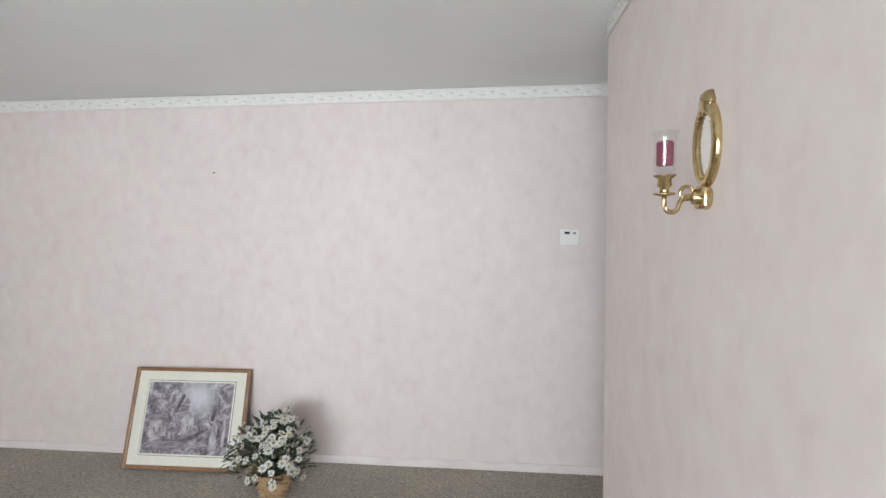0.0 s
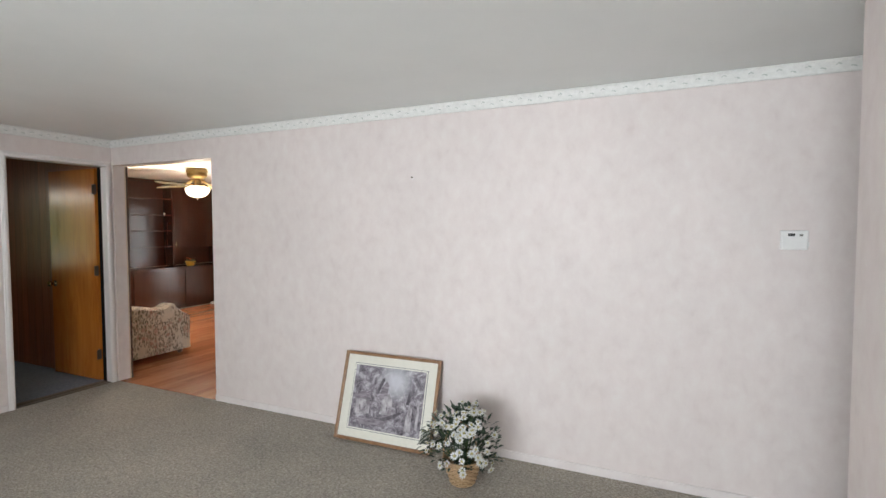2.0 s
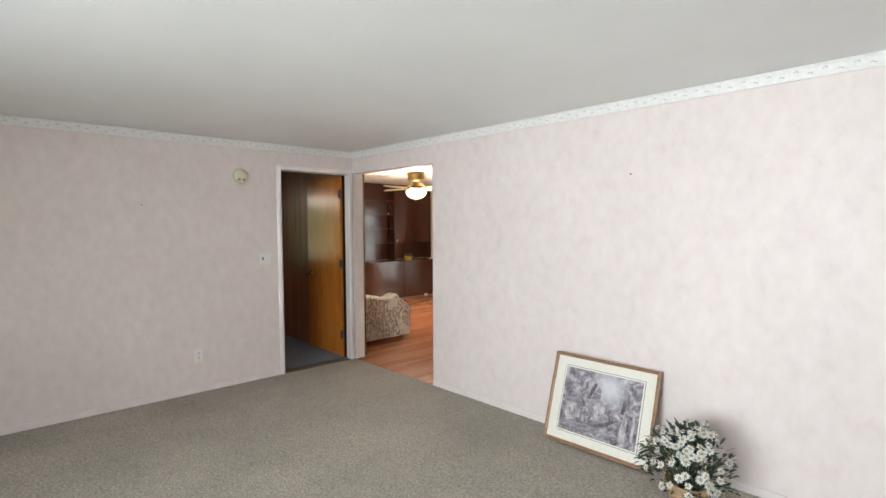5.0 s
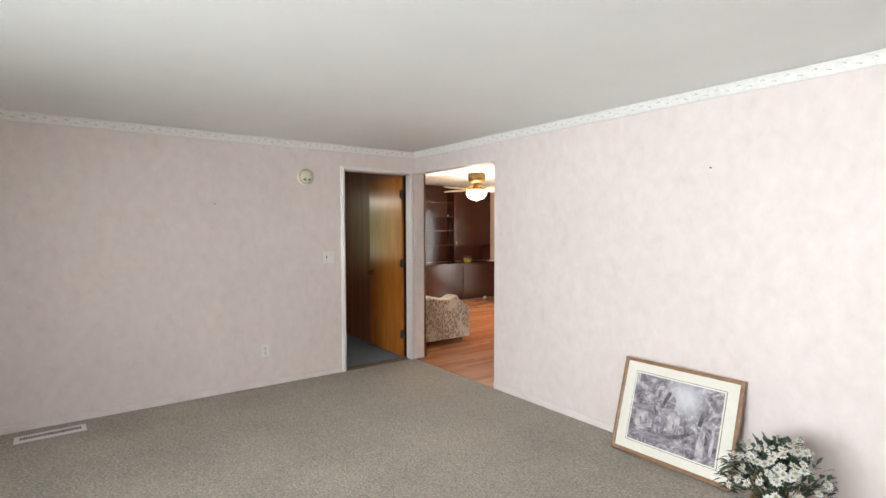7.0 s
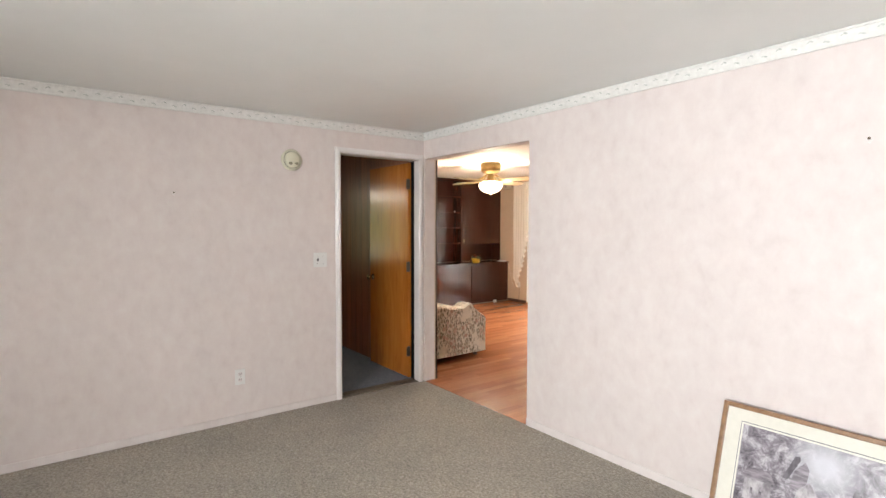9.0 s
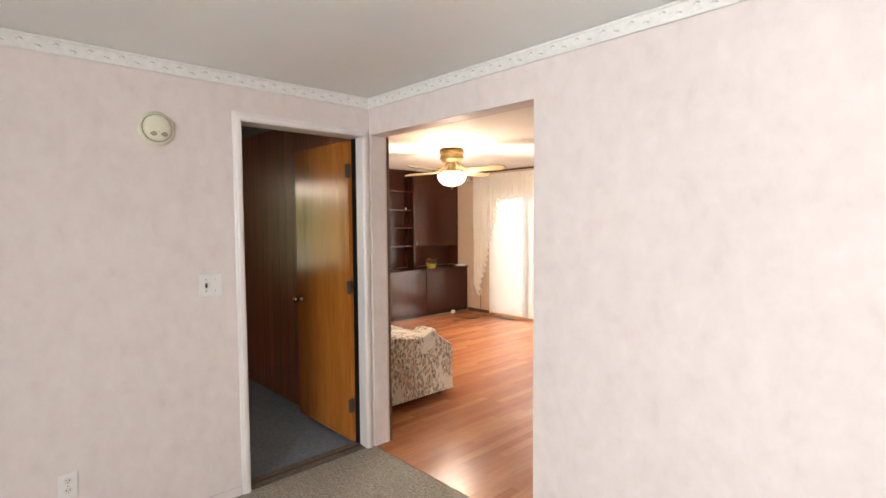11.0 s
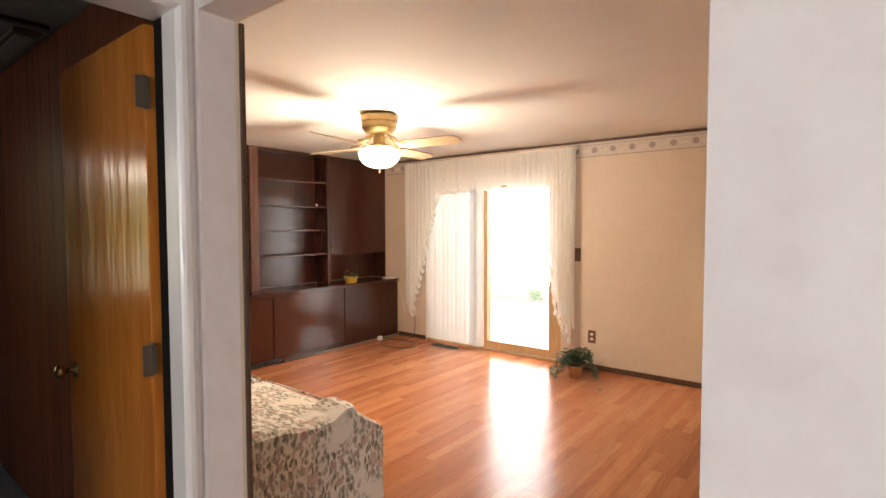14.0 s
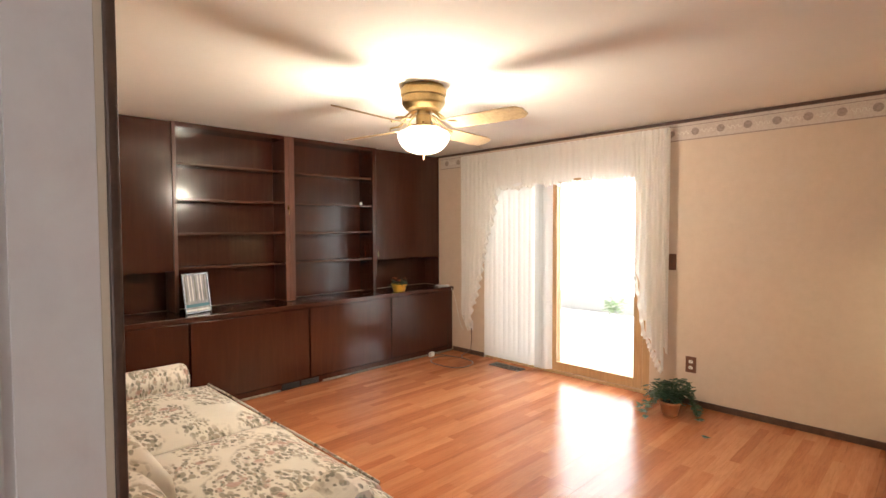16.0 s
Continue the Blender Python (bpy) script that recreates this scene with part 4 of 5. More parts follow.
for i in range(620):
    az, el = random.uniform(0, 2 * math.pi), random.uniform(-0.45, 1.45)
    r = random.uniform(0.09, 0.225)
    p = dome(az, el, r)
    if p.z < 0.15:
        continue
    d = (p - Vector((0, 0, 0.14))).normalized() + Vector((random.uniform(-0.5, 0.5), random.uniform(-0.5, 0.5), random.uniform(-0.3, 0.5)))
    leaf_blade(green, p, d, random.uniform(0.03, 0.055), random.uniform(0.014, 0.026), random.uniform(0, 0.4))
for i in range(70):
    az = random.uniform(2.4, 3.9)
    p = dome(az, random.uniform(-0.3, 0.5), random.uniform(0.17, 0.25))
    d = Vector((math.cos(az), math.sin(az), random.uniform(-0.5, 0.3)))
    leaf_blade(green, p, d, random.uniform(0.035, 0.06), 0.019, 0.3)
part("foliage", green, LEAF, daisy, "dusty green silk leaves")
tagged(part("stem", stems, STEM, daisy), kind="stuff")

# thermostat
th2 = thing("thermostat", "small white plastic wall thermostat with a dark display", "thermostat", at=(0.608, YW, 1.412))
part("body", boxed(-0.059, 0.059, -0.024, 0, -0.049, 0.049, bevel=0.006), WHITE_PLASTIC, th2)
part("cover_step", boxed(-0.052, 0.052, -0.028, -0.024, -0.042, 0.012, bevel=0.002), WHITE_PLASTIC, th2)
part("display", boxed(-0.028, 0.002, -0.0265, -0.0235, 0.020, 0.034, bevel=0.001), BLACK, th2, "dark little display")
part("button", boxed(0.020, 0.036, -0.0265, -0.0235, 0.020, 0.030, bevel=0.001), GREY_SLOT, th2)
part("lever", boxed(0.056, 0.063, -0.016, -0.008, -0.03, -0.01, bevel=0.001), WHITE_PLASTIC, th2)

# small nails left in the wallpaper
for p, rz in (((-1.571, YW, 1.816), 0), ((XWEST, 1.236, 1.672), 90)):
    nl = thing("wall_nail", "small bare nail in a torn spot of wallpaper", "nail", "nails in the walls", m=pose(*p, 0, 0, rz))
    part("shank", moved(lathe(bmesh.new(), [(0.0035, 0), (0.0035, 0.012), (0.006, 0.013), (0.006, 0.015)], 8), pose(0, 0, 0, 90, 0, 0)), STEEL, nl)
    part("scuff", moved(lathe(bmesh.new(), [(0.013, 0), (0.011, 0.0007)], 9, wobble=lambda a, z: 1 + 0.35 * math.sin(3 * a)), pose(0, -0.0002, -0.006, 90, 0, 0)), BASE_TRIM, nl)

# smoke alarm
sa = thing("smoke_alarm", "round yellowed smoke alarm on the wall", "smoke alarm", m=pose(XWEST, 2.055, 1.955, 0, 90, 0) @ Matrix.Diagonal((1.1, 1.1, 1.0, 1)))
part("base", lathe(bmesh.new(), [(0.074, 0), (0.075, 0.008), (0.071, 0.014)], 40), YELLOWED, sa, "", True)
part("ring", lathe(bmesh.new(), [(0.070, 0.014), (0.069, 0.020), (0.062, 0.026), (0.060, 0.020)], 40), YELLOWED, sa, "", True)
part("groove", lathe(bmesh.new(), [(0.0605, 0.016), (0.0605, 0.0225)], 40), ALARM_SHADE, sa)
part("cap", lathe(bmesh.new(), [(0.057, 0.018), (0.056, 0.034), (0.046, 0.044), (0.015, 0.048)], 40), YELLOWED, sa, "", True)
for s in (-1, 1):
    bm = lathe(bmesh.new(), [(0.0135, 0.0), (0.0135, 0.004)], 14, wobble=lambda a, z: 1.0 if math.sin(a) > -0.2 else 0.75)
    part("sounder_slot", moved(bm, pose(0.027, 0.021 * s, 0.044, 0, 0, 0) @ Matrix.Diagonal((0.8, 1.15, 1, 1))), ALARM_SHADE, sa)
part("test_button", moved(lathe(bmesh.new(), [(0.008, 0.044), (0.0075, 0.051), (0.004, 0.052)], 16), pose(0.022, 0, 0)), YELLOWED, sa, "", True)


def wall_plate(name, label, category, m, w, h, plate, socket=None, sockets=(), toggles=(), screws=(), toggle_mat=None):
    ob = thing(name, label, category, m=m)
    part("plate", boxed(-w / 2, w / 2, -0.006, 0, -h / 2, h / 2, bevel=0.0025), plate, ob)
    for z in sockets:
        s = part("socket", moved(lathe(bmesh.new(), [(0.0165, 0), (0.016, 0.003)], 18, wobble=lambda a, zz: min(1.0, 0.78 / max(0.01, abs(math.sin(a))))), pose(0, -0.006, z, 90, 0, 0)), socket, ob)
        for x in (-0.006, 0.006):
            part("slot", boxed(x - 0.0012, x + 0.0012, -0.0096, -0.0085, z - 0.001, z + 0.008), BLACK, s)
        part("slot", boxed(-0.002, 0.002, -0.0096, -0.0085, z - 0.009, z - 0.005), BLACK, s)
    for x in toggles:
        part("toggle", boxed(x - 0.005, x + 0.005, -0.016, -0.006, -0.011, 0.013, bevel=0.002), toggle_mat or plate, ob)
    for x, z in screws:
        part("screw", moved(lathe(bmesh.new(), [(0.0028, 0), (0.0024, 0.0012)], 8), pose(x, -0.006, z, 90, 0, 0)), STEEL, ob)
    return ob


wall_plate("light_switch", "square white double switch plate with one dark toggle", "light switch", pose(XWEST, 2.283, 1.174, 0, 0, 90), 0.117, 0.116, WHITE_PLASTIC, toggles=(-0.023,), toggle_mat=BLACK, screws=((-0.023, 0.03), (-0.023, -0.03), (0.023, 0.03), (0.023, -0.03)))
wall_plate("power_outlet", "white double socket outlet low on the wall", "outlet", pose(XWEST, 1.648, 0.332, 0, 0, 90), 0.072, 0.115, WHITE_PLASTIC, BASE_TRIM, (0.022, -0.022), screws=((0, 0),))

# white floor register in the carpet
reg = thing("floor_register", "white metal floor register with a row of slots in the carpet", "vent", at=(-4.60, 0.075, 0.0), rz=1.5)
part("plate", boxed(-0.07, 0.07, -0.205, 0.205, 0.0, 0.007, bevel=0.003), WHITE_TRIM, reg)
# black slab on the plate paints the dark below the slots
part("well_shade", boxed(-0.028, 0.028, -0.175, 0.175, 0.0072, 0.0082), BLACK, reg)
for i in range(26):
    y = -0.17 + i * 0.0136 + (0.006 if i > 12 else 0)
    part("louvre", boxed(-0.028, 0.028, y - 0.0022, y + 0.0022, 0.0075, 0.0105), WHITE_TRIM, reg)

# ---------------- sconce ----------------
SY, SZ = 1.39, 1.632
sconce = thing("wall_sconce", "polished brass wall sconce with oval mirror and rose candle", "wall sconce", m=pose(XSC, SY, SZ, 0, 0, -90))
# local frame: x along the wall (towards +y of the room is -x), -y into the room, z up


def oval(bm, prof, ax, az, n=40, cz=0.0):
    """prof: (scale, depth) rings of an oval plate, depth towards the room."""
    rings = []
    for k, d in prof:
        rings.append([bm.verts.new(((ax + k) * math.cos(2 * math.pi * i / n), -d, cz + (az + k) * math.sin(2 * math.pi * i / n))) for i in range(n)])
    for p, q in zip(rings, rings[1:]):
        for i in range(n):
            bm.faces.new((p[i], p[(i + 1) % n], q[(i + 1) % n], q[i]))
    return bm


AX, AZ = 0.043, 0.072
fr = part("mirror_frame", oval(bmesh.new(), [(0.018, 0.0), (0.019, 0.007), (0.014, 0.014), (0.006, 0.016), (0.0, 0.012), (-0.003, 0.006)], AX, AZ, 48, 0.014), BRASS, sconce, "beaded oval brass frame", True)
beads = bmesh.new()
for i in range(54):
    a = 2 * math.pi * i / 54
    bmesh.ops.create_icosphere(beads, subdivisions=1, radius=0.0021, matrix=Matrix.Translation(((AX + 0.001) * math.cos(a), -0.0145, 0.014 + (AZ + 0.001) * math.sin(a))))
part("beading", beads, BRASS, fr, "", True)
bm = bmesh.new()
bm.faces.new([bm.verts.new(((AX) * math.cos(2 * math.pi * i / 48), -0.0075, 0.014 + AZ * math.sin(2 * math.pi * i / 48))) for i in range(48)])
part("mirror", bm, MIRROR, sconce, "oval mirror glass")
part("crest", moved(lathe(bmesh.new(), [(0.026, 0), (0.025, 0.010), (0.019, 0.017), (0.008, 0.020)], 24, wobble=lambda a, z: 1 + 0.06 * math.cos(6 * a)), pose(0, 0, 0.101, 90, 0, 0)), BRASS, sconce, "scrolled brass crest", True)
for s in (-1, 1):
    part("crest_scroll", tube(bmesh.new(), [(s * (0.012 + 0.014 * math.cos(t)), -0.009, 0.090 + 0.012 * math.sin(t)) for t in [0.5 * k for k in range(13)]], 0.0045, 8), BRASS, sconce, "", True)
part("boss", moved(lathe(bmesh.new(), [(0.024, 0), (0.026, 0.006), (0.020, 0.014), (0.022, 0.019), (0.013, 0.027), (0.015, 0.032), (0.006, 0.038)], 24), pose(0, 0, -0.098, 90, 0, 0)), BRASS, sconce, "ribbed brass wall boss", True)
part("boss_ribs", moved(lathe(bmesh.new(), [(0.020, -0.024), (0.026, -0.016), (0.021, -0.008), (0.027, 0.0), (0.021, 0.008), (0.026, 0.016), (0.018, 0.024)], 24), pose(0, -0.012, -0.098) @ Matrix.Diagonal((1, 0.6, 1, 1))), BRASS, sconce, "", True)
CY = -0.090
arm = [(0, CY, -0.088), (0, CY, -0.104)] + [(0, CY + 0.015 - 0.015 * math.cos(a), -0.112 - 0.017 * math.sin(a)) for a in [0.26 * k for k in range(1, 13)]] + [(0, -0.056, -0.104), (0, -0.047, -0.096), (0, -0.038, -0.095), (0, -0.028, -0.098)]
part("arm", tube(bmesh.new(), arm, 0.0052, 10), BRASS, sconce, "curled brass arm", True)
part("arm_scroll", tube(bmesh.new(), [(0, -0.044 + 0.014 * math.cos(t), -0.088 + 0.014 * math.sin(t)) for t in [0.35 * k for k in range(15)]], 0.004, 8), BRASS, sconce, "", True)
part("drip_pan", lathe(bmesh.new(), [(0.006, -0.096), (0.021, -0.092), (0.023, -0.088), (0.010, -0.090)], 24, (0, CY, 0)), BRASS, sconce, "", True)
part("candle_cup", lathe(bmesh.new(), [(0.008, -0.090), (0.010, -0.084), (0.009, -0.078), (0.015, -0.073), (0.014, -0.059), (0.022, -0.053), (0.0235, -0.050), (0.014, -0.051)], 24, (0, CY, 0)), BRASS, sconce, "turned brass candle cup", True)
vg = part("glass_cup", lathe(bmesh.new(), [(0.010, -0.050), (0.019, -0.044), (0.023, -0.030), (0.0215, 0.0), (0.024, 0.025), (0.029, 0.042)], 28, (0, CY, 0)), THIN_GLASS, sconce, "clear glass votive cup", True)
vg.visible_shadow = False
part("candle", lathe(bmesh.new(), [(0.0155, -0.030), (0.0170, -0.026), (0.0170, 0.018), (0.0145, 0.021), (0.004, 0.018)], 24, (0, CY, 0)), WAX, sconce, "dusty rose candle", True)
part("wick", tube(bmesh.new(), [(0, CY, 0.017), (0.001, CY, 0.023), (0.002, CY - 0.001, 0.027)], 0.001, 6), BLACK, sconce)

# ---------------- den: built-in wall unit ----------------
XU, XB = -8.245, -8.01       # faces of the upper and the base units
BAYS = ((3.44, 4.558), (4.588, 5.523), (5.621, 6.532), (6.580, YN - 0.016))
TOP = DC - 0.004


def upper_open(y0, y1, group):
    u = thing("bookcase", "dark mahogany built-in bookcase with empty shelves", "bookcase", group)
    part("back_panel", boxed(XCAB + 0.002, XCAB + 0.012, y0, y1, 0.762, TOP - 0.03), DARK_WOOD, u)
    part("top_rail", boxed(XCAB + 0.012, XU, y0, y1, TOP - 0.035, TOP, bevel=0.002), DARK_WOOD, u)
    for z in (1.972, 1.682, 1.403, 1.118):
        part("shelf", boxed(XCAB + 0.013, XU - 0.012, y0 + 0.001, y1 - 0.001, z - 0.011, z + 0.011, bevel=0.004, seg=3), SHELF_WOOD, u)
    return u


def upper_closed(y0, y1, group):
    u = thing("wall_cabinet", "dark mahogany wall cabinet with flat door over a niche", "cabinet", group)
    part("body", boxed(XCAB + 0.002, XU - 0.022, y0, y1, 1.11, TOP - 0.002), DARK_WOOD, u)
    d = part("door", boxed(XU - 0.020, XU, y0 + 0.002, y1 - 0.002, 1.10, TOP - 0.006, bevel=0.003), DARK_WOOD, u, "flat mahogany door")
    part("finger_pull", boxed(XU - 0.004, XU + 0.006, y0 + 0.02, y0 + 0.028, 1.13, 1.19, bevel=0.002), BRASS, d)
    part("niche_back", boxed(XCAB + 0.002, XCAB + 0.012, y0, y1, 0.762, 1.108), DARK_WOOD, u)
    return u


upper_closed(*BAYS[0], "upper units of the wall unit")
upper_open(*BAYS[1], "upper units of the wall unit")
upper_open(*BAYS[2], "upper units of the wall unit")
upper_closed(*BAYS[3], "upper units of the wall unit")
for y0, y1, mat in ((4.558, 4.588, REDDISH), (5.523, 5.621, REDDISH), (6.532, 6.580, DARK_WOOD), (YN - 0.016, YN - 0.001, DARK_WOOD)):
    st = thing("cabinet_stile", "upright mahogany divider between the bookcase bays", "divider", "dividers of the wall unit")
    part("upright", boxed(XCAB + 0.002, XU + 0.004, y0 + 0.0005, y1 - 0.0005, 0.762, TOP, bevel=0.002), mat, st)
    if y1 - y0 > 0.05:
        part("reveal", boxed(XU + 0.0042, XU + 0.009, y0 + 0.035, y0 + 0.055, 0.77, TOP - 0.04, bevel=0.002), REDDISH, st)
# base units
SPLITS = (3.44, 4.585, 5.628, 6.595, YN - 0.003)
for y0, y1 in zip(SPLITS, SPLITS[1:]):
    b = thing("base_cabinet", "dark mahogany base cabinet with a plain flat door", "cabinet", "base cabinets of the wall unit")
    part("body", boxed(XCAB + 0.002, XB - 0.024, y0 + 0.001, y1 - 0.001, 0.0, 0.715), DARK_WOOD, b)
    part("door", boxed(XB - 0.022, XB - 0.002, y0 + 0.007, y1 - 0.007, 0.066, 0.708, bevel=0.003), DARK_WOOD, b, "flat mahogany door")
    part("plinth", boxed(XB - 0.023, XB - 0.006, y0 + 0.001, y1 - 0.001, 0.0, 0.060, bevel=0.002), DARK_WOOD, b)
ct = thing("counter_top", "long dark mahogany counter on the base cabinets", "counter")
part("slab", boxed(XCAB + 0.002, XB + 0.015, 3.44, YN - 0.002, 0.718, 0.758, bevel=0.005), DARK_WOOD, ct)
shoe = structure(new("shoe_moulding"), "pale worn quarter-round strip along the cabinet foot", "trim")
SHOE = mottled("worn_grey_brown_strip", [(0.3, (0.13, 0.09, 0.07)), (0.7, (0.28, 0.22, 0.18))], 30.0, rough=0.4)
part("strip", extrude_profile(bmesh.new(), [(XB - 0.006, 0.001), (XB + 0.010, 0.001), (XB + 0.009, 0.008), (XB + 0.004, 0.014), (XB - 0.006, 0.016)], "y", 5.76, YN - 0.02), SHOE, shoe)
part("strip", extrude_profile(bmesh.new(), [(XB - 0.006, 0.001), (XB + 0.010, 0.001), (XB + 0.009, 0.008), (XB + 0.004, 0.014), (XB - 0.006, 0.016)], "y", 3.46, 5.33), SHOE, shoe)
tg = thing("toe_kick_vent", "black double vent grille in the cabinet foot", "vent")
for y0, y1 in ((5.345, 5.52), (5.535, 5.715)):
    part("grille_frame", boxed(XB - 0.0055, XB + 0.002, y0, y1, 0.006, 0.056, bevel=0.002), BLACK, tg)
    for k in range(5):
        part("louvre", boxed(XB + 0.0022, XB + 0.005, y0 + 0.008, y1 - 0.008, 0.012 + k * 0.0085, 0.015 + k * 0.0085), BLACK, tg)

# things on the wall unit
hk = thing("brass_hook", "small brass hook and chain on the bookcase divider", "hook", at=(XU + 0.009, 5.548, 1.64))
part("plate", boxed(0, 0.004, -0.008, 0.008, -0.02, 0.02, bevel=0.001), BRASS, hk)
part("hook", tube(bmesh.new(), [(0.004, 0, 0.006), (0.018, 0, 0.004), (0.024, 0, -0.006), (0.020, 0, -0.016), (0.012, 0, -0.014)], 0.0022, 6), BRASS, hk, "", True)
part("chain", tube(bmesh.new(), [(0.021, 0, -0.014), (0.022, 0.002, -0.05), (0.020, 0.0, -0.085)], 0.0018, 6), BRASS, hk)
kb = thing("trinket", "tiny pale ceramic trinket on a bookcase shelf", "ornament", at=(XU - 0.05, 6.42, 1.693))
part("base", lathe(bmesh.new(), [(0.012, 0), (0.013, 0.003), (0.007, 0.012), (0.011, 0.022), (0.004, 0.03)], 14), WHITE_PLASTIC, kb, "", True)
pf = thing("photo_frame", "dark metal photo frame with a pale striped print on the counter", "picture frame", m=pose(-8.18, 4.712, 0.758, 0, 0, 108) @ pose(0, 0, 0, -9, 0, 0))
SILVER = material("dark_grey_metal", (0.16, 0.16, 0.17), 0.26, 1.0)
STRIPE = mottled("pale_stripe_paper", [(0.35, (0.20, 0.21, 0.22)), (0.65, (0.42, 0.43, 0.43))], 9.0, (4, 4, 1), rough=0.4)
TEAL = material("teal_paper", (0.08, 0.22, 0.27), 0.5)
part("frame_bar", boxed(-0.12, -0.108, -0.012, 0.0, 0, 0.325, bevel=0.002), SILVER, pf)
part("frame_bar", boxed(0.108, 0.12, -0.012, 0.0, 0, 0.325, bevel=0.002), SILVER, pf)
part("frame_bar", boxed(-0.108, 0.108, -0.012, 0.0, 0.0, 0.012, bevel=0.002), SILVER, pf)
part("frame_bar", boxed(-0.108, 0.108, -0.012, 0.0, 0.313, 0.325, bevel=0.002), SILVER, pf)
part("print", boxed(-0.108, 0.108, -0.005, -0.001, 0.012, 0.313), STRIPE, pf)
for k in range(7):
    x = -0.095 + k * 0.029
    part("stripe", boxed(x, x + 0.008, -0.0062, -0.0052, 0.10, 0.305), GREY_SLOT if k % 3 == 0 else WHITE_PLASTIC, pf)
part("colour_band", boxed(-0.106, 0.106, -0.0062, -0.0052, 0.05, 0.075), TEAL, pf)
part("colour_band", boxed(-0.106, 0.106, -0.0062, -0.0052, 0.018, 0.034), WHITE_PLASTIC, pf)
part("strut", boxed(-0.02, 0.02, 0.001, 0.004, 0.02, 0.22), BLACK, pf)

fp = thing("flower_pot", "small yellow pot of orange flowers on the counter", "plant pot", at=(-8.10, 6.775, 0.758))
part("pot", lathe(bmesh.new(), [(0.058, 0), (0.064, 0.004), (0.082, 0.066), (0.087, 0.068), (0.087, 0.082), (0.078, 0.082), (0.074, 0.066)], 28), YELLOW_POT, fp, "", True)
part("soil", lathe(bmesh.new(), [(0.074, 0.066), (0.02, 0.075)], 20), SOIL, fp)
random.seed(12)
lv, fl = bmesh.new(), bmesh.new()
for i in range(60):
    az = random.uniform(0, 2 * math.pi)
    leaf_blade(lv, (0.03 * math.cos(az), 0.03 * math.sin(az), 0.072 + random.uniform(0, 0.02)), (math.cos(az), math.sin(az), random.uniform(0.1, 1.1)), random.uniform(0.05, 0.12), random.uniform(0.014, 0.026), random.uniform(0.2, 0.7))
for i in range(9):
    az, r = random.uniform(0, 2 * math.pi), random.uniform(0.0, 0.085)
    daisy_head(fl, (r * math.cos(az), r * math.sin(az), random.uniform(0.105, 0.16)), (math.cos(az) * 0.5, math.sin(az) * 0.5, 1), random.uniform(0.014, 0.021), 9)
part("leaves", lv, IVY, fp)
part("blossoms", fl, ORANGE_PETAL, fp, "orange blossoms")

ph = thing("handset", "small white handset lying on the counter end", "phone", at=(-8.06, 7.40, 0.758), rz=62)
part("body", boxed(-0.08, 0.08, -0.026, 0.026, 0, 0.022, bevel=0.008), WHITE_PLASTIC, ph)
part("cradle", boxed(-0.095, -0.06, -0.035, 0.035, 0, 0.012, bevel=0.004), GREY_SLOT, ph)
ad = thing("power_adapter", "small white power adapter on the floor by the cabinet", "adapter", at=(-7.955, 7.12, 0.0), rz=20)
part("body", boxed(-0.02, 0.02, -0.04, 0.04, 0.002, 0.05, bevel=0.006), WHITE_PLASTIC, ad)
part("prong", boxed(-0.004, 0.004, 0.04, 0.055, 0.02, 0.028), STEEL, ad)
cd = thing("extension_lead", "dark brown cord coiled on the laminate floor", "cord")
loop = [(-7.95, 7.16, 0.03), (-7.88, 7.25, 0.008)] + [(-7.62 + 0.25 * math.cos(a), 7.10 + 0.20 * math.sin(a), 0.008 + 0.004 * math.sin(3 * a)) for a in [2.3 - 0.24 * k for k in range(30)]] + [(-7.72, 7.36, 0.01), (-7.70, YN - 0.03, 0.06), (-7.70, YN - 0.016, 0.16), (-7.70, YN - 0.016, 0.30)]
part("cable", tube(bmesh.new(), loop, 0.0048, 7), DARK_TRIM, cd, "", True)
wc = thing("telephone_line", "thin white cord hanging behind the counter end", "cord")
part("cable", tube(bmesh.new(), [(-7.985, 7.47, 0.745), (-7.96, 7.49, 0.68), (-7.93, YN - 0.016, 0.52), (-7.90, YN - 0.016, 0.40), (-7.86, YN - 0.016, 0.30), (-7.82, YN - 0.016, 0.27)], 0.0028, 6), WHITE_PLASTIC, wc, "", True)
wall_plate("phone_jack", "small white jack plate low on the tan wall", "outlet", pose(-7.72, YN, 0.33), 0.07, 0.11, WHITE_PLASTIC, WHITE_PLASTIC, (0.0,))
wall_plate("light_switch", "brown switch plate beside the curtain", "light switch", pose(-5.482, YN, 1.157), 0.072, 0.135, BROWN_PLATE, toggles=(0.0,), toggle_mat=DARK_TRIM)
wall_plate("power_outlet", "brown outlet plate with pale sockets on the tan wall", "outlet", pose(-5.32, YN, 0.33), 0.082, 0.13, BROWN_PLATE, MAT_BOARD, (0.024, -0.024))
fr2 = thing("floor_register", "brown metal floor register by the sliding door", "vent", at=(-7.08, 7.37, 0.0), rz=0)
part("plate", boxed(-0.19, 0.19, -0.065, 0.065, 0.001, 0.007, bevel=0.002), STRAP, fr2)
for k in range(18):
    part("louvre", boxed(-0.17 + k * 0.02, -0.162 + k * 0.02, -0.045, 0.045, 0.0072, 0.0095), BLACK, fr2)

# ---------------- ceiling fan ----------------
FX, FY = -6.155, 5.362


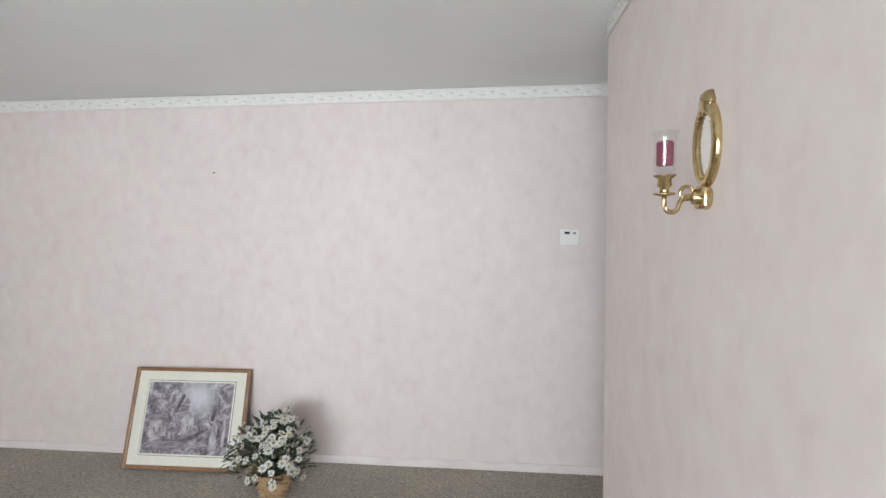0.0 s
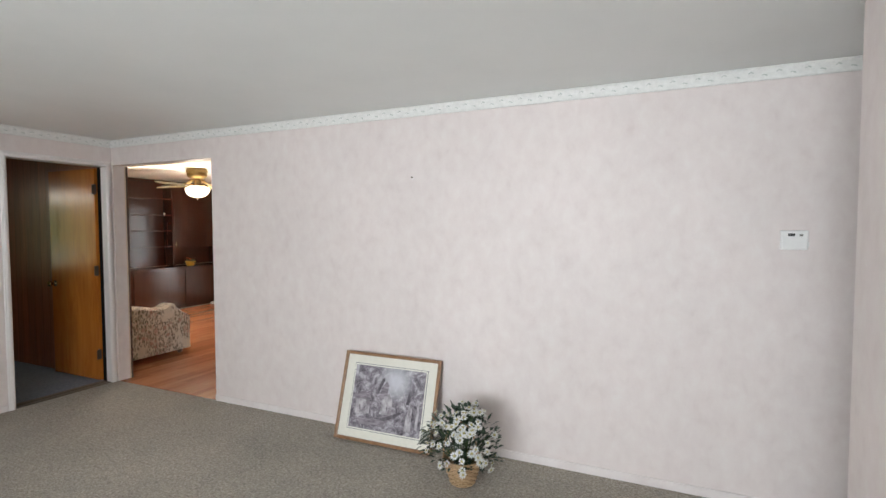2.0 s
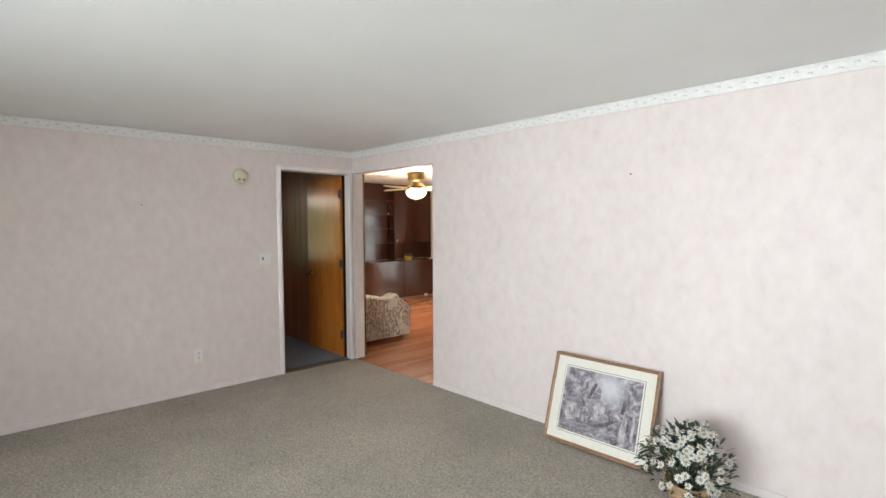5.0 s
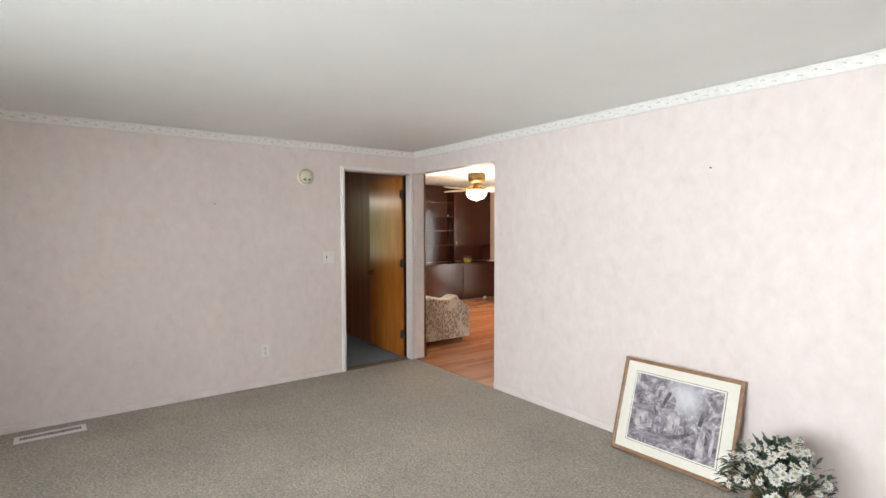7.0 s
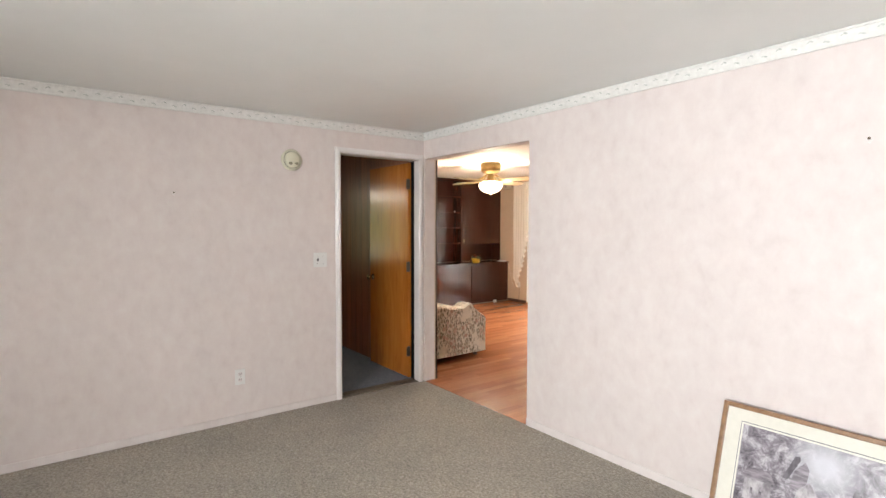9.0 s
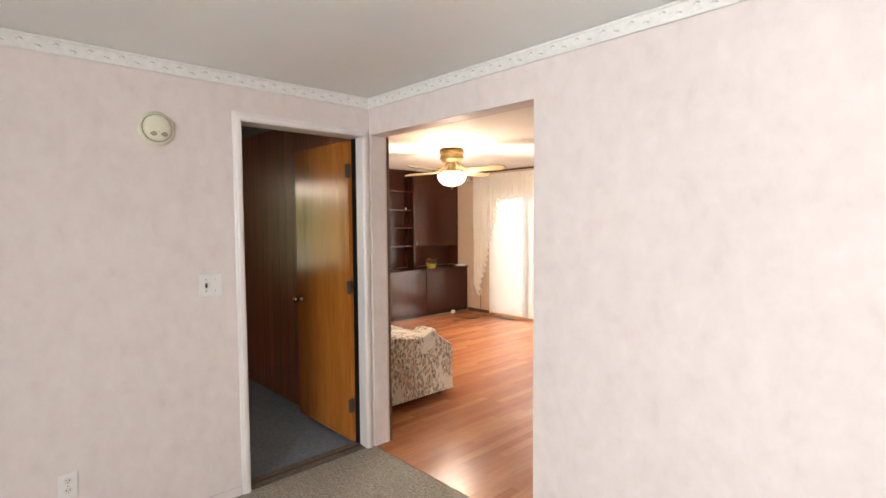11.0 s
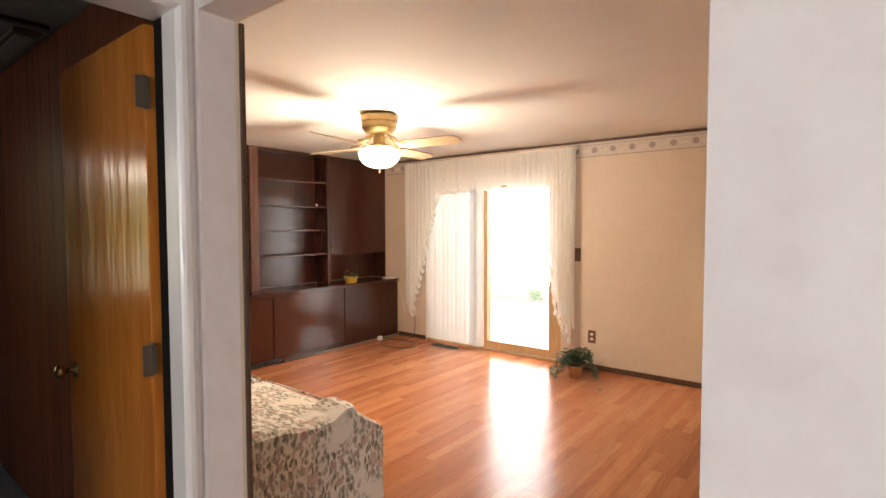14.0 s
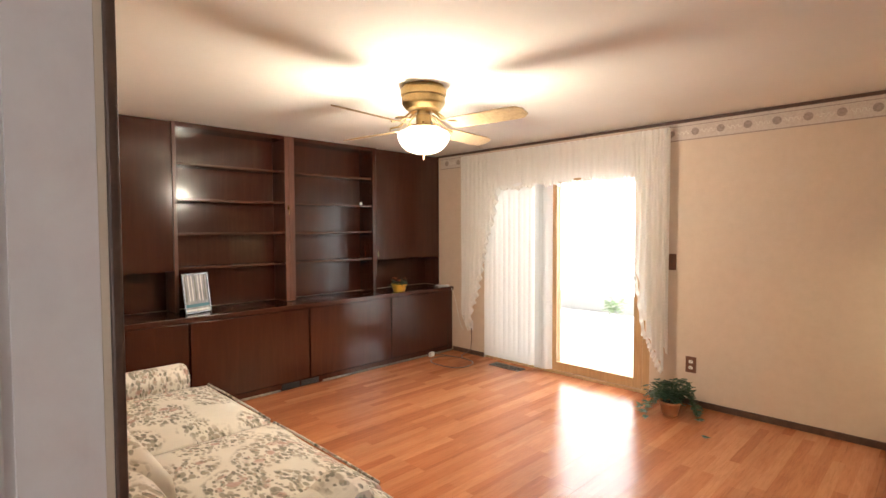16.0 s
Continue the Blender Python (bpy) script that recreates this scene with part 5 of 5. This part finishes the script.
def crisp(profile, d=0.0012):
    """Doubles the rings of a turned profile, so that its edges stay crisp when shaded smooth."""
    out = [profile[0]]
    for p, q in zip(profile, profile[1:]):
        u = Vector((q[0] - p[0], q[1] - p[1]))
        e = u.normalized() * min(d, u.length * 0.25)
        out += [(p[0] + e.x, p[1] + e.y), (q[0] - e.x, q[1] - e.y), q]
    return out


fan = thing("ceiling_fan", "antique brass ceiling fan with four wooden blades and lit globe", "ceiling fan", at=(FX, FY, 0))
part("canopy", lathe(bmesh.new(), crisp([(0.126, DC - 0.001), (0.128, DC - 0.016), (0.137, DC - 0.019), (0.140, DC - 0.023), (0.140, DC - 0.062), (0.136, DC - 0.066), (0.129, DC - 0.067), (0.129, DC - 0.071), (0.134, DC - 0.072), (0.133, DC - 0.108), (0.127, DC - 0.118), (0.104, DC - 0.142), (0.075, DC - 0.147)]), 48), ANTIQUE_BRASS, fan, "drum-shaped antique brass motor housing", True)
part("switch_housing", lathe(bmesh.new(), crisp([(0.060, DC - 0.147), (0.040, DC - 0.152), (0.038, DC - 0.168), (0.047, DC - 0.172), (0.047, DC - 0.236), (0.052, DC - 0.240), (0.056, DC - 0.252), (0.040, DC - 0.254)]), 32), ANTIQUE_BRASS, fan, "brass switch housing", True)
for k in range(4):
    a = k * math.pi / 2 + 0.8
    part("light_arm", tube(bmesh.new(), [(0.04 * math.cos(a), 0.04 * math.sin(a), DC - 0.235), (0.085 * math.cos(a), 0.085 * math.sin(a), DC - 0.232), (0.10 * math.cos(a), 0.10 * math.sin(a), DC - 0.262)], 0.006, 8), BRASS, fan, "", True)
gl = part("globe", lathe(bmesh.new(), [(0.100, DC - 0.254)] + [(0.012 + 0.145 * math.cos(a) ** 0.8, DC - 0.296 + (0.042 if a < 0 else -0.113) * abs(math.sin(a)) ** 1.15) for a in [-0.9 + 2.45 * k / 17 for k in range(18)]] + [(0.010, DC - 0.409)], 48, wobble=lambda a, z: 1 + 0.022 * math.cos(16 * a)), LAMP_GLOW, fan, "glowing scalloped frosted glass shade", True)
gl.visible_shadow = False
part("finial", lathe(bmesh.new(), [(0.012, DC - 0.409), (0.014, DC - 0.417), (0.005, DC - 0.441)], 14), BRASS, fan, "", True)
part("pull_chain", tube(bmesh.new(), [(0.055, -0.02, DC - 0.25), (0.06, -0.02, DC - 0.34), (0.02, -0.02, DC - 0.43), (0.02, -0.02, DC - 0.455)], 0.0018, 6), BRASS, fan)
BLADE = mottled("pale_oak_fan_blade", [(0.3, (0.34, 0.24, 0.13)), (0.7, (0.50, 0.38, 0.22))], 6.0, (6, 6, 6), 0.35, 60.0, (0.04, 0.001))
BZ = 2.060
for k in range(4):
    rot = pose(0, 0, 0, 0, 0, 7.5 + 90 * k)
    outline = [(0.20, -0.050), (0.26, -0.060), (0.62, -0.066), (0.67, -0.058), (0.702, -0.030), (0.702, 0.030), (0.67, 0.058), (0.62, 0.066), (0.26, 0.060), (0.20, 0.050)]
    bm = bmesh.new()
    lo = [bm.verts.new((x, y, -0.004)) for x, y in outline]
    hi = [bm.verts.new((x, y, 0.004)) for x, y in outline]
    bm.faces.new(lo)
    bm.faces.new(hi)
    for i in range(10):
        bm.faces.new((lo[i], lo[(i + 1) % 10], hi[(i + 1) % 10], hi[i]))
    moved(bm, rot @ pose(0, 0, BZ) @ pose(0, 0, 0, -16, 0, 0))
    bl = part("blade", bm, BLADE, fan, "pale oak blade")
    bm = bmesh.new()
    for s in (-1, 1):
        tube(bm, [(0.075, 0.008 * s, 0.088), (0.12, 0.020 * s, 0.06), (0.17, 0.036 * s, 0.020), (0.24, 0.040 * s, 0.009 + 0.008 * s), (0.27, 0.015 * s, 0.008 + 0.003 * s)], 0.006, 7)
    moved(bm, rot @ pose(0, 0, BZ))
    part("blade_iron", bm, ANTIQUE_BRASS, fan, "", True)

# ---------------- sofa ----------------
sofa = thing("sofa", "cream floral upholstered sofa with loose seat cushions against the wall", "sofa")


def cushion(x0, x1, y0, y1, z0, z1, puff=0.03):
    """A soft slab: rounded, domed on top, a little lumpy."""
    bm = bmesh.new()
    bmesh.ops.create_cube(bm, size=1.0)
    bmesh.ops.subdivide_edges(bm, edges=bm.edges, cuts=9, use_grid_fill=True)
    for v in bm.verts:
        u, w, h = v.co.x * 2, v.co.y * 2, v.co.z * 2
        px = (x0 + x1) / 2 + (x1 - x0) / 2 * u * (1 - 0.02 * h * h)
        py = (y0 + y1) / 2 + (y1 - y0) / 2 * w * (1 - 0.03 * h * h)
        edge = (1 - abs(u) ** 5) * (1 - abs(w) ** 5)
        pz = (z0 + z1) / 2 + (z1 - z0) / 2 * h + (puff * edge * (1 if h > 0 else 0.15) - 0.018 * (1 - edge)) * (h if h > 0 else -abs(h) * -1)
        pz += 0.007 * noise.noise(Vector((px * 5, py * 5, pz * 4)))
        v.co = (px, py, pz)
    return bm


SX0, SX1, SY0, SY1 = -7.32, -5.17, 3.47, 4.41
part("frame", boxed(SX0 + 0.012, SX1 - 0.012, SY0, SY1 - 0.012, 0.055, 0.40, bevel=0.03, seg=3), FLORAL, sofa, "", True)
part("skirt_panel", boxed(SX0 + 0.004, SX1 - 0.004, SY0 + 0.003, SY1 - 0.004, 0.05, 0.20, bevel=0.006), FLORAL, sofa)
part("back", boxed(SX0 + 0.02, SX1 - 0.02, SY0 - 0.006, SY0 + 0.16, 0.28, 0.78, bevel=0.05, seg=4), FLORAL, sofa, "", True)
for x0, x1 in ((SX0 + 0.17, -6.274), (-6.262, SX1 - 0.19)):
    cu = part("seat_cushion", cushion(x0, x1, 3.74, SY1 + 0.0, 0.36, 0.475), FLORAL, sofa, "plump floral seat cushion", True)
    part("piping", tube(bmesh.new(), [(x0 + 0.02, SY1 - 0.006, 0.462), (x0 + (x1 - x0) * 0.3, SY1 - 0.004, 0.466), (x0 + (x1 - x0) * 0.7, SY1 - 0.004, 0.466), (x1 - 0.02, SY1 - 0.006, 0.462)], 0.006, 7), FLORAL, cu, "", True)
for x0, x1 in ((SX0 + 0.12, -6.27), (-6.265, SX1 - 0.14)):
    part("back_cushion", moved(cushion(x0, x1, -0.06, 0.06, 0.0, 0.33, 0.02), pose(0, 3.645, 0.45, 8, 0, 0)), FLORAL, sofa, "slanted floral back cushion", True)


def arm_mesh(xc, y0, y1, r, ztop, zbot):
    bm = bmesh.new()
    out = [(-r, zbot), (-r, ztop - r)] + [(-r * 1.12 * math.cos(math.pi * k / 12), ztop - r + r * math.sin(math.pi * k / 12)) for k in range(1, 12)] + [(r, ztop - r), (r, zbot)]
    n = len(out)
    rings = []
    for f, y in ((0.90, y0), (1.0, y0 + 0.02), (1.0, (y0 + y1) / 2), (1.0, y1 - 0.025), (0.94, y1 - 0.006), (0.86, y1)):
        rings.append([bm.verts.new((xc + u * f, y, zbot + (w - zbot) * (1 - (1 - f) * 0.2))) for u, w in out])
    for a, b in zip(rings, rings[1:]):
        for i in range(n):
            bm.faces.new((a[i], a[(i + 1) % n], b[(i + 1) % n], b[i]))
    bm.faces.new(rings[0])
    bm.faces.new(rings[-1])
    return bm


part("arm", arm_mesh(SX0 + 0.09, 3.49, 4.30, 0.10, 0.60, 0.1), FLORAL, sofa, "rounded floral arm", True)
END = [(3.488, 0.052), (3.488, 0.555), (3.53, 0.585), (3.62, 0.598), (3.76, 0.596), (3.90, 0.570), (4.02, 0.556), (4.10, 0.562), (4.175, 0.600), (4.215, 0.596), (4.245, 0.550), (4.33, 0.487), (4.375, 0.456), (4.402, 0.436), (4.413, 0.40), (4.410, 0.30), (4.405, 0.16), (4.414, 0.052)]


def draped_end(outline, x0, x1, droop):
    """Cloth pulled over the arm: the outline swept across the arm, sagging and rounding at both sides."""
    bm = bmesh.new()
    steps = 12
    rings = []
    for k in range(steps + 1):
        f = 2 * k / steps - 1
        fall = droop * abs(f) ** 5
        rings.append([bm.verts.new((x0 + (x1 - x0) * k / steps, y + (0.010 if y < 3.6 else -0.010) * abs(f) ** 8, z - fall * (1 if z > 0.41 else 0.2 * z) + 0.009 * noise.noise(Vector((k * 0.45, y * 9, z * 7))))) for y, z in outline])
    n = len(outline)
    for a, b in zip(rings, rings[1:]):
        for i in range(n):
            bm.faces.new((a[i], a[(i + 1) % n], b[(i + 1) % n], b[i]))
    bm.faces.new(rings[0])
    bm.faces.new(rings[-1])
    return bm


part("arm", draped_end(END, SX1 - 0.20, SX1, 0.012), FLORAL, sofa, "floral arm draped with loose cloth")
part("arm_cover", draped_end([(3.484, 0.30), (3.484, 0.56), (3.53, 0.593), (3.62, 0.606), (3.76, 0.604), (3.86, 0.590), (3.872, 0.56), (3.868, 0.42), (3.872, 0.30)], SX1 - 0.208, SX1 + 0.006, 0.018), FLORAL, sofa, "loose floral arm cover")
for x in (SX0 + 0.08, SX1 - 0.08):
    for y in (SY0 + 0.08, SY1 - 0.09):
        part("leg", lathe(bmesh.new(), [(0.022, 0.001), (0.028, 0.06)], 14, (x, y, 0)), DARK_TRIM, sofa)

# ---------------- curtains and blind ----------------
cur = thing("curtain", "cream sheer swag curtain with ruffled tails over the sliding door", "curtain")
YC = YN - 0.10


def drape(x0, x1, ztop, lower, y, amp, waves, nx=120, nz=26, gather=None, seed=0.0):
    """Pleated cloth between x0 and x1, from ztop to the height that lower(s) gives, s from 0 to 1."""
    bm = bmesh.new()
    grid = []
    for i in range(nx + 1):
        s = i / nx
        zl = lower(s)
        col = []
        for j in range(nz + 1):
            f = j / nz
            x = x0 + (x1 - x0) * s
            if gather:
                x = gather(x, f, s)
            z = ztop + (zl - ztop) * f
            a = amp * (0.35 + 0.65 * min(1.0, f * 1.6))
            yy = y + a * math.sin(2 * math.pi * waves * s + 0.8 * math.sin(5 * s + seed) + 1.2 * f * math.sin(9 * s)) + 0.4 * a * noise.noise(Vector((s * 14 + seed, f * 2, 0)))
            col.append(bm.verts.new((x, yy, z)))
        grid.append(col)
    for a, b in zip(grid, grid[1:]):
        for j in range(nz):
            bm.faces.new((a[j], a[j + 1], b[j + 1], b[j]))
    return bm


def scallop(s):
    return 1.895 - 0.030 * abs(math.sin(math.pi * s * 3)) + 0.012 * math.sin(60 * s)


part("valance", drape(-7.72, -5.56, 2.245, scallop, YC, 0.020, 34), SHEER, cur, "gathered sheer valance", True)


def left_tail(s):
    """Lower edge of the jabot: a point near the wall, rising in two slopes to the valance."""
    if s < 0.18:
        return 0.52 - 1.0 * s
    if s < 0.62:
        return 0.34 + 1.80 * (s - 0.18)
    return 1.132 + 1.95 * (s - 0.62)


def right_tail(s):
    if s < 0.42:
        return 1.22 - 1.55 * s
    return 0.569 - 0.52 * (s - 0.42)


def flounce(x0, x1, lower, y, width, waves, amp, out, seed):
    """A narrow ruffle sewn along a lower edge: a strip that hangs past it in tight waves."""
    bm = bmesh.new()
    n, rows = int(waves * 8), 4
    grid = []
    for i in range(n + 1):
        s = i / n
        swell = 0.75 + 0.35 * noise.noise(Vector((s * waves * 0.7, seed, 0)))
        col = []
        for j in range(rows + 1):
            f = j / rows
            w = width * f * swell
            yy = y - 0.012 - amp * (0.25 + 0.75 * f) * math.sin(2 * math.pi * waves * s + seed + 0.7 * math.sin(11 * s))
            col.append(bm.verts.new((x0 + (x1 - x0) * s + out[0] * w + 0.25 * amp * f * math.cos(2 * math.pi * waves * s), yy, lower(s) + 0.012 + out[1] * w)))
        grid.append(col)
    for a, b in zip(grid, grid[1:]):
        for j in range(rows):
            bm.faces.new((a[j], a[j + 1], b[j + 1], b[j]))
    return bm


tail = part("tail", drape(-7.75, -7.22, 2.24, left_tail, YC - 0.035, 0.026, 9, 80, 40), SHEER, cur, "ruffled sheer side tail", True)
part("ruffle", flounce(-7.75, -7.22, left_tail, YC - 0.040, 0.085, 19, 0.020, (0.55, -0.75), 0.4), SHEER, tail, "", True)
tail = part("tail", drape(-5.745, -5.485, 2.24, right_tail, YC - 0.035, 0.024, 6, 60, 40), SHEER, cur, "ruffled sheer side tail", True)
part("ruffle", flounce(-5.745, -5.485, right_tail, YC - 0.040, 0.075, 15, 0.020, (-0.45, -0.75), 1.7), SHEER, tail, "", True)
part("ruffle", flounce(-7.30, -5.62, scallop, YC - 0.004, 0.055, 46, 0.016, (0.0, -1.0), 2.9), SHEER, cur, "gathered hem of the valance", True)
part("panel", drape(-7.74, -7.52, 2.24, lambda s: 0.95 + 0.25 * s, YC + 0.01, 0.018, 5, 40, 20), SHEER, cur, "gathered sheer side panel", True)
part("panel", drape(-5.70, -5.47, 2.24, lambda s: 0.40 + 0.3 * (1 - s), YC + 0.01, 0.018, 5, 40, 20), SHEER, cur, "gathered sheer side panel", True)
part("curtain_rod", tube(bmesh.new(), [(-7.74, YC + 0.005, 2.237), (-5.50, YC + 0.005, 2.237)], 0.007, 8), WHITE_TRIM, cur)
for x in (-7.74, -5.50):
    part("rod_bracket", boxed(x - 0.012, x + 0.012, YC, YN, 2.228, 2.248, bevel=0.002), WHITE_TRIM, cur)

blind = thing("vertical_blind", "white vertical slat blind drawn over half the sliding door", "blind")
part("head_rail", boxed(-7.50, -5.68, YN - 0.048, YN - 0.006, 1.965, 2.005, bevel=0.004), WHITE_TRIM, blind)
random.seed(7)
bm0 = bmesh.new()
n = 6
top = [bm0.verts.new((-0.044 + 0.088 * i / n, 0.007 * math.sin(math.pi * i / n), 0.0)) for i in range(n + 1)]
bot = [bm0.verts.new((v.co.x, v.co.y, -1.93)) for v in top]
for i in range(n):
    bm0.faces.new((top[i], top[i + 1], bot[i + 1], bot[i]))
slat = part("slat", bm0, BLIND, blind, "", True)
xs = [-7.45 + 0.066 * k for k in range(10)] + [-6.78 + 0.024 * k for k in range(6)]
for k, x in enumerate(xs):
    m = pose(x, YN - 0.027, 1.965, 0, 0, random.uniform(6, 15) if k < 10 else random.uniform(62, 80))
    if k == 0:
        slat.matrix_local = m
    else:
        o = slat.copy()
        scene.collection.objects.link(o)
        o.matrix_local = m

# ---------------- plants ----------------


def ivy_leaf(bm, p, d, size):
    d = Vector(d).normalized()
    s = d.cross(Vector((0, 0, 1)))
    s = s.normalized() if s.length > 1e-3 else Vector((1, 0, 0))
    up = s.cross(d)
    p = Vector(p)
    shape = ((0, 0), (-0.38, -0.06), (-0.5, 0.30), (-0.26, 0.52), (0, 1.0), (0.26, 0.52), (0.5, 0.30), (0.38, -0.06))
    mid = bm.verts.new(p + d * size * 0.42 - up * size * 0.08)
    ring = [bm.verts.new(p + s * size * x + d * size * y + up * size * 0.10 * abs(x)) for x, y in shape]
    for i in range(8):
        bm.faces.new((mid, ring[i], ring[(i + 1) % 8]))


plant = thing("potted_plant", "trailing green ivy in an orange clay pot on the floor", "plant", m=pose(-5.352, 7.185, 0) @ Matrix.Diagonal((0.82, 0.82, 0.88, 1)))
part("pot", lathe(bmesh.new(), [(0.062, 0.0), (0.068, 0.004), (0.090, 0.10), (0.096, 0.105), (0.096, 0.125), (0.088, 0.125), (0.082, 0.10)], 30), TERRACOTTA, plant, "orange clay pot", True)
part("soil", lathe(bmesh.new(), [(0.084, 0.105), (0.03, 0.115)], 20), SOIL, plant)
random.seed(21)
lv, vine = bmesh.new(), bmesh.new()
for k in range(26):
    az = 2 * math.pi * k / 26 + random.uniform(-0.15, 0.15)
    reach, rise = random.uniform(0.12, 0.26), random.uniform(0.08, 0.20)
    if math.cos(az + 1.25) > 0.72:
        reach, rise = reach * 0.55, rise * 1.1
    pts = []
    for j in range(6):
        f = j / 5
        x, y = (0.05 + reach * f) * math.cos(az), (0.05 + reach * f) * math.sin(az)
        z = 0.12 + rise * math.sin(math.pi * min(1, f * 1.25) * 0.75) - (0.20 if math.cos(az + 1.25) < 0.72 else 0.03) * f * f * f
        y = min(y, 0.25)
        pts.append((x, y, max(0.02, z)))
    tube(vine, pts, 0.0022, 5)
    for p in pts[1:]:
        for q in range(2):
            ivy_leaf(lv, Vector(p) + Vector((random.uniform(-0.02, 0.02), random.uniform(-0.02, 0.02), random.uniform(-0.005, 0.02))), (math.cos(az) + random.uniform(-0.8, 0.8), math.sin(az) + random.uniform(-0.8, 0.8), random.uniform(-0.7, 0.4)), random.uniform(0.045, 0.075))
for k in range(40):
    az, r = random.uniform(0, 2 * math.pi), random.uniform(0, 0.11)
    ivy_leaf(lv, (r * math.cos(az), r * math.sin(az), random.uniform(0.18, 0.30)), (math.cos(az), math.sin(az), random.uniform(-0.4, 0.6)), random.uniform(0.04, 0.065))
part("leaves", lv, IVY, plant, "glossy ivy leaves")
part("vines", vine, STEM, plant)
fallen = thing("fallen_leaf", "single green leaf lying on the laminate floor", "leaf", at=(-5.02, 6.9, 0.006))
bm = bmesh.new()
ivy_leaf(bm, (0, 0, 0), (0.6, 0.4, 0), 0.055)
part("blade", bm, IVY, fallen)

out_plant = thing("patio_plant", "small leafy plant in a pot on the sunny patio", "plant", at=(-6.72, 9.0, 0.02))
part("pot", lathe(bmesh.new(), [(0.09, 0), (0.12, 0.25), (0.125, 0.27), (0.11, 0.27)], 20), STUCCO, out_plant, "", True)
lv = bmesh.new()
for k in range(70):
    az, el, r = random.uniform(0, 2 * math.pi), random.uniform(0, 1.4), random.uniform(0.04, 0.13)
    ivy_leaf(lv, (r * math.cos(az) * math.cos(el), r * math.sin(az) * math.cos(el), 0.36 + 2.0 * r * math.sin(el)), (math.cos(az), math.sin(az), random.uniform(-0.3, 0.6)), random.uniform(0.05, 0.09))
part("leaves", lv, GLARE_LEAF, out_plant)

# ---------------- pieces: floor planks and wall boards ----------------
den_floor = structure(finish("floor_den", boxed(-8.6, KX, YW + 0.001, YN + 0.14, -0.12, -0.008), LAMINATE), "glossy orange cherry laminate plank floor", "floor")
PW, PL, GAP = 0.194, 1.29, 0.0006
plank_full = {}


def plank_mesh(w, length):
    key = (round(w, 3), round(length, 3))
    if key not in plank_full:
        bm = boxed(0, w - GAP, 0, length - GAP, -0.0078, 0.0)
        me = bpy.data.meshes.new("plank")
        bmesh.ops.recalc_face_normals(bm, faces=bm.faces)
        bm.to_mesh(me)
        bm.free()
        me.materials.append(LAMINATE)
        plank_full[key] = me
    return plank_full[key]


x, col = -7.985, 0
while x < -2.65:
    y = YW + 0.002 - (0.0, 0.43, 0.86, 0.22, 0.65)[col % 5]
    while y < YN - 0.02:
        y0, y1 = max(y, YW + 0.002), min(y + PL, YN)
        w = min(PW, -2.60 - x)
        if y1 - y0 > 0.03 and w > 0.02:
            o = new("plank", plank_mesh(w, y1 - y0))
            o.location = (x, y0, 0)
            o.parent = den_floor
        y += PL
    x += PW
    col += 1

random.seed(31)
x = -8.15
while x < -4.93:
    w = random.choice((0.10, 0.14, 0.18, 0.22, 0.12))
    w = min(w, -4.93 - x)
    if w > 0.02:
        bm = boxed(0.0, w - 0.0025, 0.0, 0.012, 0.0, CEIL - 0.002, bevel=0.0015, seg=1)
        o = part("panel_board", bm, PANEL, panel_wall)
        o.location = (x, YW, 0)
    x += w
